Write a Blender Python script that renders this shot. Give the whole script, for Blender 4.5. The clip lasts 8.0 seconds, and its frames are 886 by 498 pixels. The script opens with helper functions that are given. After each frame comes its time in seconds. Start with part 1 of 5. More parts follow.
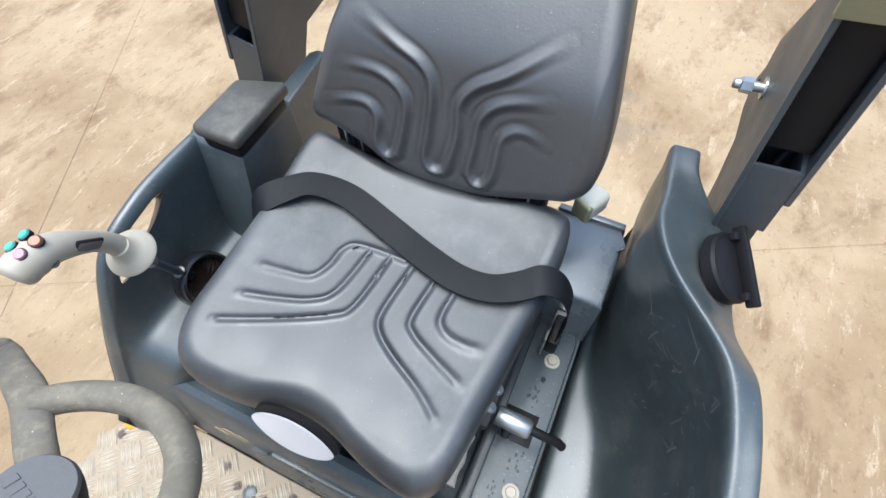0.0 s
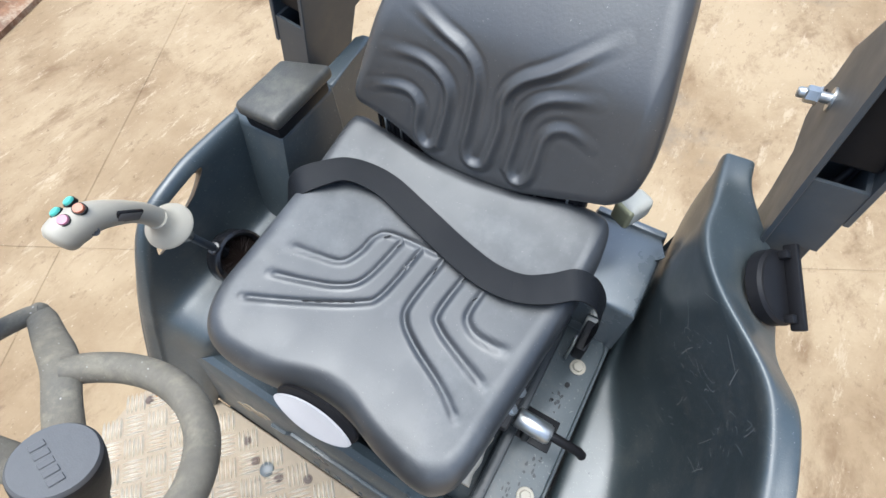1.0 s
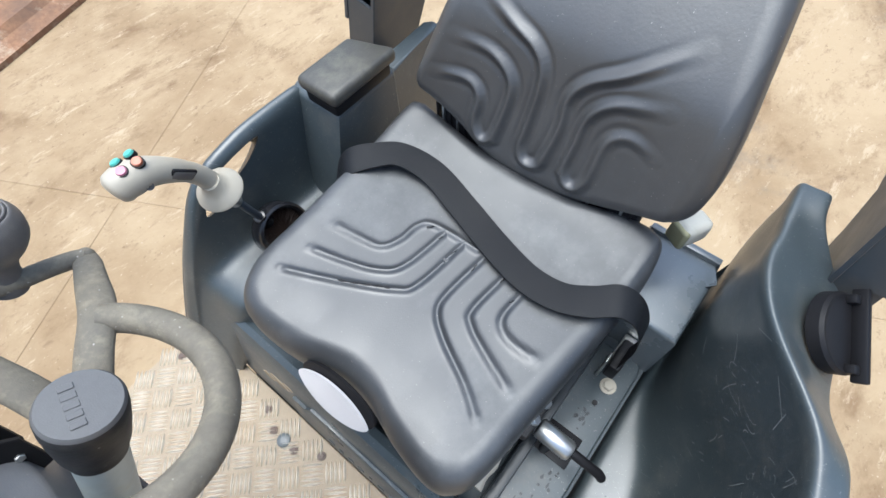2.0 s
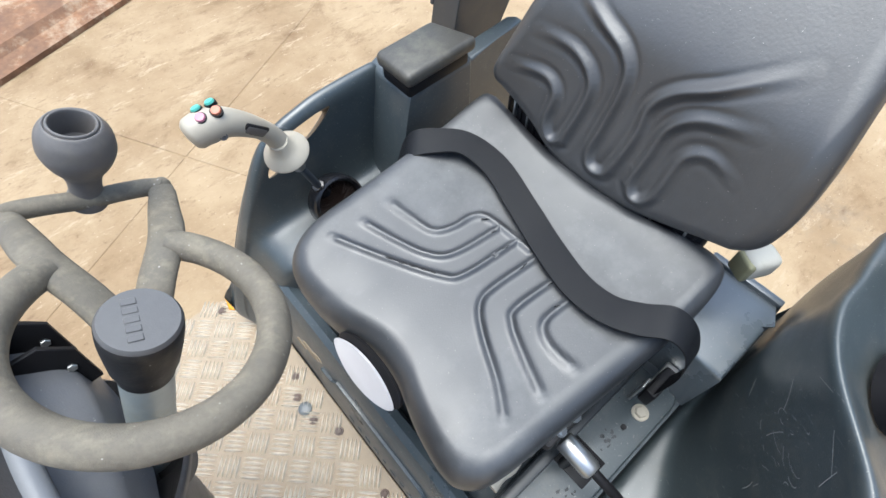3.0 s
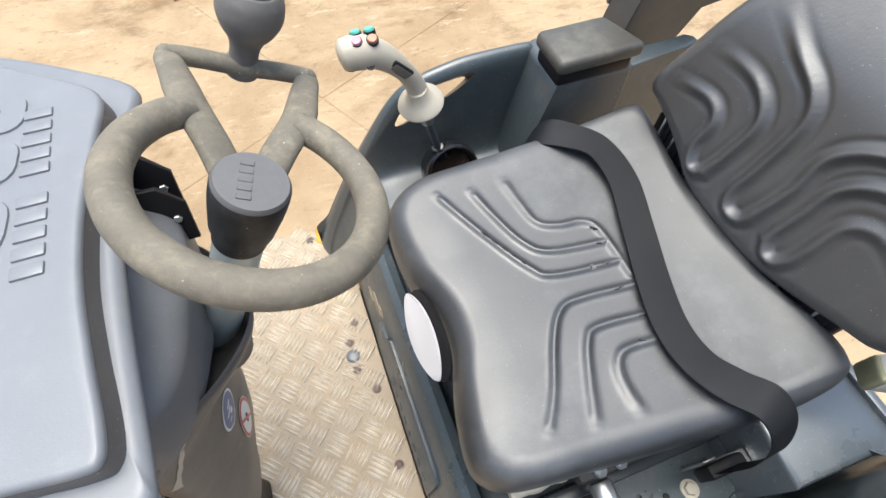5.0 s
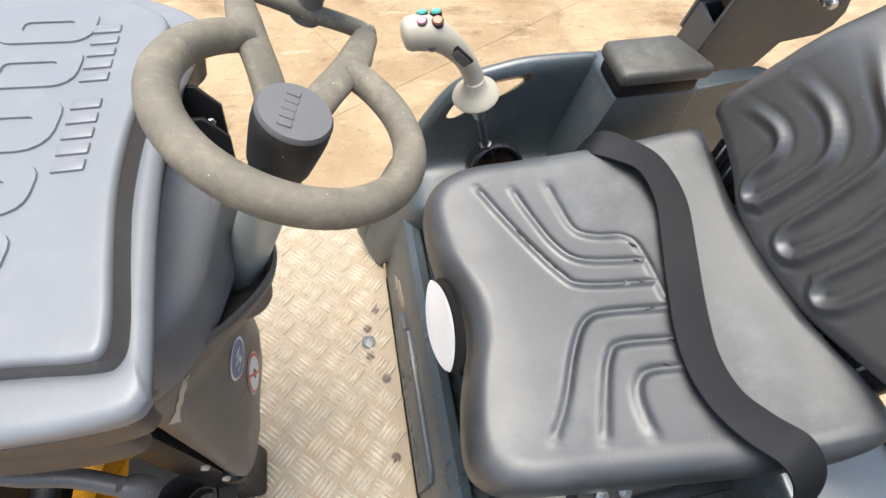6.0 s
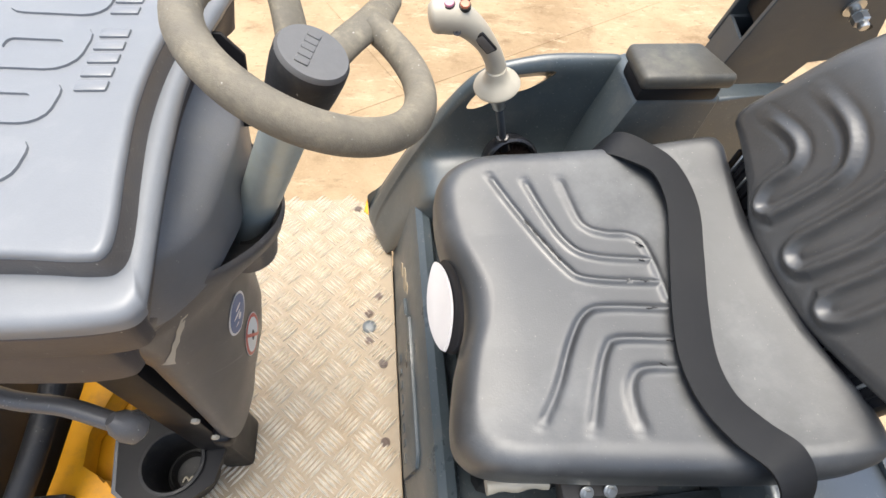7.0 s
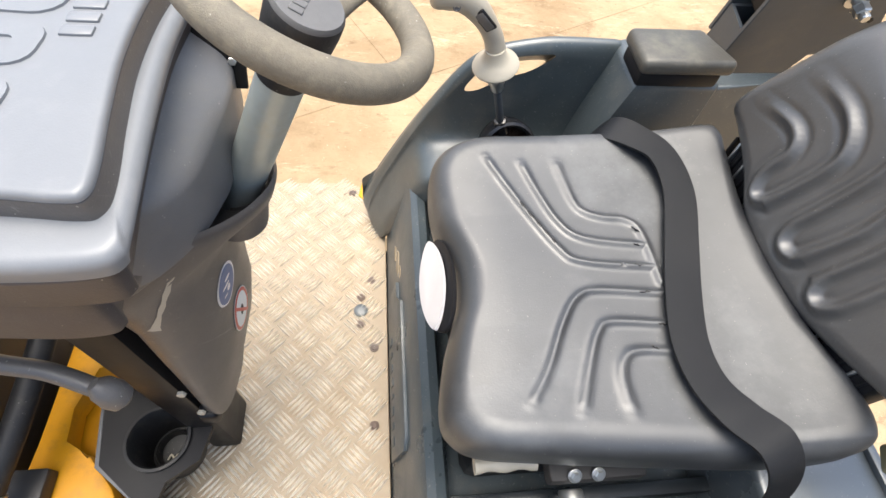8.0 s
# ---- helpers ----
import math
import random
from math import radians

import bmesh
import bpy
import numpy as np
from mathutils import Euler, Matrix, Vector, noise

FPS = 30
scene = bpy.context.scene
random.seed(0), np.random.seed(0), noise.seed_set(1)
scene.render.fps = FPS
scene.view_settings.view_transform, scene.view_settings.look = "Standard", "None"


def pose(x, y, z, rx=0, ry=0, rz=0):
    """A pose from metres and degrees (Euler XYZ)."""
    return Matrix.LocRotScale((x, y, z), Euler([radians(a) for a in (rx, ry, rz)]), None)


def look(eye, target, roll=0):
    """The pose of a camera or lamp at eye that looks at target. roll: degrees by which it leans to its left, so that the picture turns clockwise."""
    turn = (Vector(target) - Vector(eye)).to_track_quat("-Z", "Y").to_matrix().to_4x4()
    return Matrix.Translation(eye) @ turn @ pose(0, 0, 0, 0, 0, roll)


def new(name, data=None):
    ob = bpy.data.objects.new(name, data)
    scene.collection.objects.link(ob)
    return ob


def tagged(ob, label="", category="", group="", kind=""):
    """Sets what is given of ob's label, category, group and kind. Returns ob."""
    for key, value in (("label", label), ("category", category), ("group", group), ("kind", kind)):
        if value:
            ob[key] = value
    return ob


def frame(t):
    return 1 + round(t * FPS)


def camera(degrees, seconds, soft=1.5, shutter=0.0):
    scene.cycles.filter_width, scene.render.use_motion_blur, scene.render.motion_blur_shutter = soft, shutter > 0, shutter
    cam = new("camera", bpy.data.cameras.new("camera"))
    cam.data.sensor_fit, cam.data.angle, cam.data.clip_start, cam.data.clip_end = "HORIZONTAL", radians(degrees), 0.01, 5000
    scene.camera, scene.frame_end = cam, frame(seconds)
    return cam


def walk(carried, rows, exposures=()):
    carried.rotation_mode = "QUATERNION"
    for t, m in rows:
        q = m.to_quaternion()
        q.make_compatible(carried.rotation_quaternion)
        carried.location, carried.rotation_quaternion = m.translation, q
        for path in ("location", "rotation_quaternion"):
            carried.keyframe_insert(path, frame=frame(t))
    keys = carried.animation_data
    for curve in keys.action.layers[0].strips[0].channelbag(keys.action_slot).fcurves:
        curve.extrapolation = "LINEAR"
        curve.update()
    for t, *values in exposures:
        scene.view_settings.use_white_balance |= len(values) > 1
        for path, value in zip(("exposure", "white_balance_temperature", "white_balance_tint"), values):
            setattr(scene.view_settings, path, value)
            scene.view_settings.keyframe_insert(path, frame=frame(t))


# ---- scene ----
cam = camera(83.67, 8.0)
PATH = [
    (0, (-0.2708, -0.2517, 1.8516), (0.1920, -0.0180, 0.9965), -2.19),
    (0.5, (-0.2654, -0.2477, 1.8476), (0.1772, 0.0069, 0.9878), -3.16),
    (1, (-0.2639, -0.2431, 1.8427), (0.1590, 0.0366, 0.9808), -3.66),
    (1.5, (-0.2570, -0.2381, 1.8358), (0.1402, 0.0704, 0.9715), -4.12),
    (3, (-0.2835, -0.2302, 1.8120), (0.0406, 0.1681, 0.9539), -2.47),
    (3.5, (-0.2946, -0.2272, 1.8038), (0.0000, 0.1959, 0.9469), -1.79),
    (4, (-0.3040, -0.2298, 1.7980), (-0.0417, 0.2150, 0.9417), -1.02),
    (4.5, (-0.3064, -0.2378, 1.7901), (-0.0807, 0.2275, 0.9342), -0.22),
    (5, (-0.3080, -0.2372, 1.7744), (-0.1209, 0.2502, 0.9215), 0.77),
    (6.5, (-0.3111, -0.2804, 1.7394), (-0.1993, 0.2626, 0.9072), 5.12),
    (7, (-0.3068, -0.2945, 1.7319), (-0.1997, 0.2531, 0.9021), 6.76),
    (7.5, (-0.3073, -0.3000, 1.7210), (-0.1973, 0.2454, 0.8900), 8.25),
    (8, (-0.3061, -0.3086, 1.7146), (-0.1876, 0.2300, 0.8804), 9.35),
]
walk(cam, [(t, look(eye, target, roll)) for t, eye, target, roll in PATH],
     [(0.0, 1.33, 5500, 3), (1.5, 1.31, 5520, 3), (3.5, 1.40, 5750, 3), (4.5, 1.45, 5980, 4), (6.5, 1.57, 6300, 5), (8.0, 1.74, 6400, 6)])

from mathutils.bvhtree import BVHTree

# ---- world, sun, exposure ----
world = bpy.data.worlds.new("sky")
scene.world = world
world.use_nodes = True
wn = world.node_tree.nodes
bg = wn["Background"]
sky = wn.new("ShaderNodeTexSky")
sky.sky_type = "NISHITA"
sky.sun_disc = False
sky.sun_elevation = radians(80)
sky.sun_rotation = radians(-23)
sky.air_density, sky.dust_density, sky.ozone_density = 1.0, 6.0, 1.0
world.node_tree.links.new(sky.outputs[0], bg.inputs[0])
bg.inputs[1].default_value = 0.125
sun_data = bpy.data.lights.new("sun", "SUN")
sun_data.energy, sun_data.angle, sun_data.color = 1.15, radians(50), (1.0, 0.96, 0.90)
sun = new("sun", sun_data)
sun.matrix_world = look((-0.06, 0.14, 2.4), (0, 0, 0))


# ---- materials ----
def material(name, base, rough=0.5, metal=0.0, vary=0.15, fine=60.0, coarse=5.0, bump=0.2, bump_scale=300.0,
             wear=None, wear_amount=0.5, wear_scale=8.0, spec=0.5, rough_vary=0.15, scratch=0.0, specks=0.0,
             pale=(0.30, 0.29, 0.27), coat=0.0):
    """A surface with two scales of tone, gloss variation, fine relief and an optional dust or wear colour in patches."""
    m = bpy.data.materials.new(name)
    m.use_nodes = True
    n, l = m.node_tree.nodes, m.node_tree.links
    p = n["Principled BSDF"]
    co = n.new("ShaderNodeTexCoord")

    def noise_at(scale, detail=6.0, rough_=0.6, stretch=None, turn=(0, 0, 0)):
        t = n.new("ShaderNodeTexNoise")
        t.inputs["Scale"].default_value, t.inputs["Detail"].default_value = scale, detail
        t.inputs["Roughness"].default_value = rough_
        if stretch:
            mp = n.new("ShaderNodeMapping")
            mp.vector_type = "TEXTURE"
            mp.inputs["Scale"].default_value, mp.inputs["Rotation"].default_value = stretch, turn
            l.new(co.outputs["Object"], mp.inputs["Vector"])
            l.new(mp.outputs[0], t.inputs["Vector"])
        else:
            l.new(co.outputs["Object"], t.inputs["Vector"])
        return t.outputs["Fac"]

    def ramp(fac, lo, hi, a, b):
        r = n.new("ShaderNodeMapRange")
        r.inputs["From Min"].default_value, r.inputs["From Max"].default_value = lo, hi
        r.inputs["To Min"].default_value, r.inputs["To Max"].default_value = a, b
        l.new(fac, r.inputs["Value"])
        return r.outputs["Result"]

    def mix(fac, a, b, kind="MIX"):
        x = n.new("ShaderNodeMix")
        x.data_type, x.blend_type = "RGBA", kind
        for s, v in ((x.inputs[0], fac), (x.inputs[6], a), (x.inputs[7], b)):
            if hasattr(v, "is_linked"):
                l.new(v, s)
            else:
                s.default_value = v
        return x.outputs[2]

    lo = tuple(c * (1 - vary) for c in base) + (1,)
    hi = tuple(min(1, c * (1 + vary)) for c in base) + (1,)
    f1, f2 = noise_at(coarse), noise_at(fine)
    col = mix(ramp(f1, 0.3, 0.7, 0, 1), lo, hi)
    col = mix(ramp(f2, 0.35, 0.65, 0, 0.35), col, tuple(c * (1 - 1.6 * vary) for c in base) + (1,))
    if wear:
        f3 = noise_at(wear_scale, 8.0, 0.7)
        col = mix(ramp(f3, 0.52, 0.68, 0, wear_amount), col, tuple(wear) + (1,))
    if scratch:
        for turn, size in (((0.3, 0.5, 0.6), 70.0), ((1.1, -0.4, 2.2), 90.0), ((-0.6, 0.9, 1.3), 60.0)):
            f4 = noise_at(size, 2.5, 0.55, (22.0, 0.3, 0.3), turn)
            col = mix(ramp(f4, 0.68, 0.74, 0, scratch), col, tuple(pale) + (1,))
    if specks:
        col = mix(ramp(noise_at(420.0, 1.0, 0.4), 0.76, 0.80, 0, specks), col, (0.5, 0.47, 0.42, 1))
    l.new(col, p.inputs["Base Color"])
    l.new(ramp(f1, 0.3, 0.7, max(0.03, rough - rough_vary), min(1, rough + rough_vary)), p.inputs["Roughness"])
    p.inputs["Metallic"].default_value = metal
    p.inputs["Specular IOR Level"].default_value = spec
    p.inputs["Coat Weight"].default_value, p.inputs["Coat Roughness"].default_value = coat, 0.45
    if bump:
        b = n.new("ShaderNodeBump")
        b.inputs["Strength"].default_value, b.inputs["Distance"].default_value = bump, 0.001
        l.new(noise_at(bump_scale, 3.0), b.inputs["Height"])
        l.new(b.outputs[0], p.inputs["Normal"])
    return m


VINYL = material("black_vinyl", (0.031, 0.032, 0.0335), 0.48, vary=0.30, bump=0.16, bump_scale=420, fine=40, coarse=6, spec=0.95, coat=0.10,
                 wear=(0.090, 0.092, 0.094), wear_amount=0.55, wear_scale=7, specks=0.3, rough_vary=0.12)
# Same vinyl as the cushion: paler base carries sheen, browner patches are rubbed wear.
BACKVINYL = material("rubbed_sheen_vinyl", (0.052, 0.0505, 0.049), 0.46, vary=0.18, bump=0.3, bump_scale=260, fine=60, coarse=9, spec=0.95, coat=0.15,
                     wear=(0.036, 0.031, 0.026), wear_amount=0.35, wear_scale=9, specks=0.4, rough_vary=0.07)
CONSOLE = material("slate_grey_plastic", (0.041, 0.052, 0.056), 0.40, spec=0.85, vary=0.14, bump=0.25, bump_scale=500, fine=30,
                   wear=(0.13, 0.125, 0.11), wear_amount=0.35, wear_scale=11, scratch=0.5, specks=0.5, pale=(0.17, 0.18, 0.18), coat=0.2)
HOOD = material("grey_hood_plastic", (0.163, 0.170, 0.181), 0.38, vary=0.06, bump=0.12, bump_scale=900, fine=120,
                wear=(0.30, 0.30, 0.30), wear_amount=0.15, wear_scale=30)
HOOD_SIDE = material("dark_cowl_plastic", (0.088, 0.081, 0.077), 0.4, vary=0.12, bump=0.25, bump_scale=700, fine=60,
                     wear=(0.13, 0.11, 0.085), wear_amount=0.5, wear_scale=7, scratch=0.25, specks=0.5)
# Dark base paints the shade of the hood's steep sides, under specks of dust.
BAND = material("dusty_shaded_band_plastic", (0.050, 0.041, 0.040), 0.42, vary=0.15, bump=0.25, bump_scale=700, fine=60, wear=(0.085, 0.070, 0.060), wear_amount=0.4, wear_scale=9, specks=0.5)
SHOULDER = material("mid_grey_plastic", (0.125, 0.126, 0.132), 0.40, vary=0.1, bump=0.25, bump_scale=800, fine=90, specks=0.5, wear=(0.18, 0.17, 0.15), wear_amount=0.3)
RIM = material("worn_foam_rim", (0.152, 0.133, 0.100), 0.7, vary=0.26, fine=330, coarse=45, bump=0.45, bump_scale=1300,
               wear=(0.27, 0.235, 0.165), wear_amount=0.5, wear_scale=60, specks=0.6)
RUBBER = material("black_rubber", (0.017, 0.0165, 0.017), 0.5, vary=0.2, bump=0.2, bump_scale=400, spec=0.3, wear=(0.060, 0.052, 0.040), wear_amount=0.4, wear_scale=45, specks=0.4)
KNOB = material("grey_rubber_knob", (0.104, 0.102, 0.102), 0.55, vary=0.1, bump=0.2, bump_scale=900, fine=200)
SPINNER = material("dusty_rubber_knob", (0.132, 0.122, 0.114), 0.6, vary=0.18, bump=0.2, bump_scale=900, fine=200, wear=(0.17, 0.155, 0.12), wear_amount=0.4, wear_scale=30)
PADV = material("worn_pad_vinyl", (0.062, 0.058, 0.049), 0.45, vary=0.25, bump=0.4, bump_scale=300, wear=(0.145, 0.134, 0.098), wear_amount=0.6, wear_scale=9)
IVORY = material("ivory_plastic", (0.375, 0.338, 0.270), 0.42, vary=0.05, bump=0.1, wear=(0.42, 0.38, 0.29), wear_amount=0.4, wear_scale=25)
CREAM = material("cream_plastic", (0.56, 0.53, 0.45), 0.5, vary=0.06, bump=0.1, wear=(0.42, 0.40, 0.26), wear_amount=0.5, wear_scale=30)
WHITE = material("white_plastic", (0.48, 0.458, 0.452), 0.4, vary=0.03, bump=0.1)
STEEL = material("zinc_steel", (0.55, 0.55, 0.53), 0.32, metal=0.9, vary=0.12, bump=0.15, fine=150, rough_vary=0.1)
COLUMN = material("galvanised_column", (0.40, 0.44, 0.42), 0.36, metal=0.35, vary=0.15, fine=90, bump=0.1,
                  wear=(0.45, 0.40, 0.26), wear_amount=0.4, wear_scale=20)
PAINT = material("slate_painted_steel", (0.045, 0.057, 0.064), 0.36, vary=0.12, bump=0.2, bump_scale=250,
                 wear=(0.10, 0.095, 0.08), wear_amount=0.4, wear_scale=14, scratch=0.5, pale=(0.22, 0.22, 0.2))
SCRATCH = material("scuffed_pale_plastic", (0.27, 0.28, 0.27), 0.6, vary=0.2, bump=0.1)
# Cover box plastic: base paled beyond the console's to stand for sky sheen.
SMOOTH = material("smooth_sky_lit_slate", (0.078, 0.094, 0.106), 0.32, spec=1.0, vary=0.12, bump=0.12, bump_scale=300, fine=40, wear=(0.13, 0.135, 0.13), wear_amount=0.4, wear_scale=12, scratch=0.3, coat=0.5)
POST = material("grey_painted_post", (0.062, 0.070, 0.077), 0.45, vary=0.1, bump=0.15, wear=(0.12, 0.11, 0.09), wear_amount=0.3, wear_scale=16)
PLATE = material("dusty_tread_aluminium", (0.315, 0.248, 0.170), 0.65, metal=0.1, vary=0.16, fine=90, coarse=9, bump=0.15,
                 wear=(0.28, 0.20, 0.12), wear_amount=0.6, wear_scale=14)
# Bar highlights are painted: base far paler than the plate between.
BAR = material("highlit_tread_bars", (0.66, 0.595, 0.49), 0.36, metal=0.2, vary=0.18, fine=120, coarse=10, bump=0.1,
               wear=(0.56, 0.44, 0.30), wear_amount=0.45, wear_scale=14)
YELLOW = material("yellow_machine_paint", (0.62, 0.275, 0.006), 0.5, spec=0.3, vary=0.12, bump=0.1, wear=(0.22, 0.11, 0.03), wear_amount=0.5, wear_scale=12)
BELT = material("black_webbing", (0.0085, 0.009, 0.0105), 0.52, spec=0.24, vary=0.12, fine=500, bump=0.5, bump_scale=1600)
GLOSS = material("glossy_black_plastic", (0.012, 0.012, 0.014), 0.22, vary=0.2, bump=0.15, spec=0.5, wear=(0.05, 0.045, 0.036), wear_amount=0.3, wear_scale=40)
BLACK = material("black_steel", (0.011, 0.0105, 0.0115), 0.45, vary=0.2, bump=0.1, spec=0.2)
WET = material("wet_dark_steel", (0.016, 0.020, 0.024), 0.34, spec=0.35, vary=0.3, bump=0.3, bump_scale=60, fine=80, wear=(0.06, 0.065, 0.066), wear_amount=0.5, wear_scale=20, rough_vary=0.12)
BRISTLE = material("dark_brown_bristle", (0.030, 0.018, 0.013), 0.6, vary=0.4, bump=0.2, fine=300, spec=0.3)
BROWN = material("brown_bolt_steel", (0.085, 0.050, 0.034), 0.55, vary=0.3, bump=0.3, fine=300, wear=(0.20, 0.14, 0.09), wear_amount=0.5, wear_scale=120)
# Near-black base holds the shade of gaps and interior; dark steel brackets share it.
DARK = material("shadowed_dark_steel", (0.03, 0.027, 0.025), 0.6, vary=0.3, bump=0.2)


def yard_material():
    """Dusty concrete: pale sand-coloured dust over browner stains, drag streaks, grit and small chips."""
    m = bpy.data.materials.new("dusty_concrete")
    m.use_nodes = True
    n, l = m.node_tree.nodes, m.node_tree.links
    p = n["Principled BSDF"]
    geo = n.new("ShaderNodeNewGeometry")

    def noise_at(scale, detail, rough, stretch=(1, 1, 1), turn=0.0, distort=0.0):
        mp = n.new("ShaderNodeMapping")
        mp.inputs["Scale"].default_value, mp.inputs["Rotation"].default_value = stretch, (0, 0, turn)
        l.new(geo.outputs["Position"], mp.inputs["Vector"])
        t = n.new("ShaderNodeTexNoise")
        t.inputs["Scale"].default_value, t.inputs["Detail"].default_value, t.inputs["Roughness"].default_value = scale, detail, rough
        t.inputs["Distortion"].default_value = distort
        l.new(mp.outputs[0], t.inputs["Vector"])
        return t.outputs["Fac"]

    def band(fac, lo, hi, top):
        r = n.new("ShaderNodeMapRange")
        r.interpolation_type = "SMOOTHSTEP"
        for k, v in (("From Min", lo), ("From Max", hi), ("To Min", 0), ("To Max", top)):
            r.inputs[k].default_value = v
        l.new(fac, r.inputs["Value"])
        return r.outputs[0]

    def over(a, colour, fac):
        x = n.new("ShaderNodeMix")
        x.data_type = "RGBA"
        l.new(fac, x.inputs[0])
        if hasattr(a, "is_linked"):
            l.new(a, x.inputs[6])
        else:
            x.inputs[6].default_value = (*a, 1)
        x.inputs[7].default_value = (*colour, 1)
        return x.outputs[2]

    col = over((0.244, 0.170, 0.097), (0.346, 0.259, 0.158), band(noise_at(1.1, 8, 0.65, distort=0.2), 0.38, 0.62, 1.0))
    col = over(col, (0.163, 0.103, 0.056), band(noise_at(1.7, 10, 0.72, (1, 1.6, 1), 0.5, 0.3), 0.50, 0.66, 0.75))
    col = over(col, (0.423, 0.331, 0.220), band(noise_at(3.2, 10, 0.75, (1, 3.2, 1), 0.48, 0.2), 0.55, 0.66, 0.75))
    col = over(col, (0.167, 0.138, 0.109), band(noise_at(0.8, 9, 0.7, distort=0.4), 0.58, 0.70, 0.6))
    col = over(col, (0.137, 0.084, 0.049), band(noise_at(9, 9, 0.75, (1, 2.2, 1), 0.48, 0.2), 0.54, 0.68, 0.5))
    col = over(col, (0.129, 0.080, 0.045), band(noise_at(26, 6, 0.7), 0.61, 0.70, 0.7))
    col = over(col, (0.473, 0.383, 0.279), band(noise_at(60, 4, 0.6), 0.63, 0.73, 0.6))
    l.new(col, p.inputs["Base Color"])
    p.inputs["Roughness"].default_value, p.inputs["Specular IOR Level"].default_value = 0.9, 0.2
    bm_ = n.new("ShaderNodeBump")
    bm_.inputs["Strength"].default_value, bm_.inputs["Distance"].default_value = 0.6, 0.006
    l.new(noise_at(30, 8, 0.7), bm_.inputs["Height"])
    l.new(bm_.outputs[0], p.inputs["Normal"])
    return m


SLABS = yard_material()
RUST = material("rusty_steel", (0.22, 0.115, 0.06), 0.8, vary=0.4, fine=40, coarse=7, bump=0.8, bump_scale=60,
                wear=(0.40, 0.31, 0.21), wear_amount=0.85, wear_scale=8)
TEAL = material("teal_button", (0.10, 0.40, 0.32), 0.35, vary=0.05)
ORANGE = material("orange_button", (0.46, 0.15, 0.08), 0.35, vary=0.05)
PINK = material("pink_button", (0.50, 0.20, 0.27), 0.35, vary=0.05)
BLUE = material("blue_sticker", (0.03, 0.09, 0.25), 0.35, vary=0.05, bump=0)
RED = material("red_sticker", (0.55, 0.05, 0.03), 0.35, vary=0.05, bump=0)
PAPER = material("white_sticker", (0.75, 0.75, 0.73), 0.35, vary=0.04, bump=0)
MUD = material("dried_dirt", (0.34, 0.27, 0.18), 0.9, vary=0.25)
OLIVE = material("zinc_yellow_steel", (0.30, 0.285, 0.17), 0.45, metal=0.3, vary=0.15)

# ---- building helpers ----
BASE = {}


def thing(name, at, label, category, group="", kind=""):
    ob = new(name)
    ob.location = at
    ob.empty_display_size = 0.05
    BASE[ob] = Vector(at)
    return tagged(ob, label, category, group, kind)


def part(name, bm, mat, parent, label="", smooth=True, angle=40):
    """Links a bmesh, drawn in world coordinates, as one mesh under a thing or a part."""
    at = BASE.get(parent, Vector((0, 0, 0))) if parent else Vector((0, 0, 0))
    bmesh.ops.translate(bm, verts=bm.verts, vec=-at)
    bmesh.ops.recalc_face_normals(bm, faces=bm.faces)
    me = bpy.data.meshes.new(name)
    bm.to_mesh(me)
    bm.free()
    for f in me.polygons:
        f.use_smooth = smooth
    if smooth and angle:
        me.set_sharp_from_angle(angle=radians(angle))
    me.materials.append(mat)
    ob = new(name, me)
    if parent:
        ob.parent = parent
        BASE[ob] = at
    if label:
        tagged(ob, label)
    return ob


def box(bm, c, size, bevel=0.004, seg=2, rot=None):
    r = bmesh.ops.create_cube(bm, size=1.0)
    vs = r["verts"]
    m = Matrix.Translation(c) @ (rot if rot else Matrix()) @ Matrix.Diagonal((*size, 1))
    bmesh.ops.transform(bm, matrix=m, verts=vs)
    if bevel:
        es = {e for v in vs for e in v.link_edges}
        bmesh.ops.bevel(bm, geom=list(es), offset=bevel, segments=seg, profile=0.5, affect="EDGES")
    return bm


def basis(axis, hint=(0, 0, 1)):
    a = Vector(axis).normalized()
    h = Vector(hint)
    if abs(a.dot(h)) > 0.95:
        h = Vector((1, 0, 0))
    u = h.cross(a).normalized()
    return u, a.cross(u), a


def lathe(bm, profile, at, axis=(0, 0, 1), seg=32, caps=True):
    """Turns (radius, height) pairs round an axis."""
    u, v, a = basis(axis)
    at = Vector(at)
    rings = []
    for r, h in profile:
        rings.append([bm.verts.new(at + a * h + (u * math.cos(t) + v * math.sin(t)) * max(r, 1e-4))
                      for t in (2 * math.pi * k / seg for k in range(seg))])
    for p, q in zip(rings, rings[1:]):
        for k in range(seg):
            bm.faces.new((p[k], p[(k + 1) % seg], q[(k + 1) % seg], q[k]))
    if caps:
        bm.faces.new(rings[0][::-1])
        bm.faces.new(rings[-1])
    return bm


def smooth_line(pts, per=8, closed=False):
    """A Catmull-Rom line through points of any length."""
    ps = [np.array(p, float) for p in pts]
    n, out = len(ps), []
    for i in range(n if closed else n - 1):
        if closed:
            a, b, c, d = ps[i - 1], ps[i], ps[(i + 1) % n], ps[(i + 2) % n]
        else:
            a, b, c, d = ps[max(i - 1, 0)], ps[i], ps[i + 1], ps[min(i + 2, n - 1)]
        for k in range(per):
            t = k / per
            out.append(0.5 * (2 * b + (c - a) * t + (2 * a - 5 * b + 4 * c - d) * t * t + (3 * b - a - 3 * c + d) * t ** 3))
    if not closed:
        out.append(ps[-1])
    return out


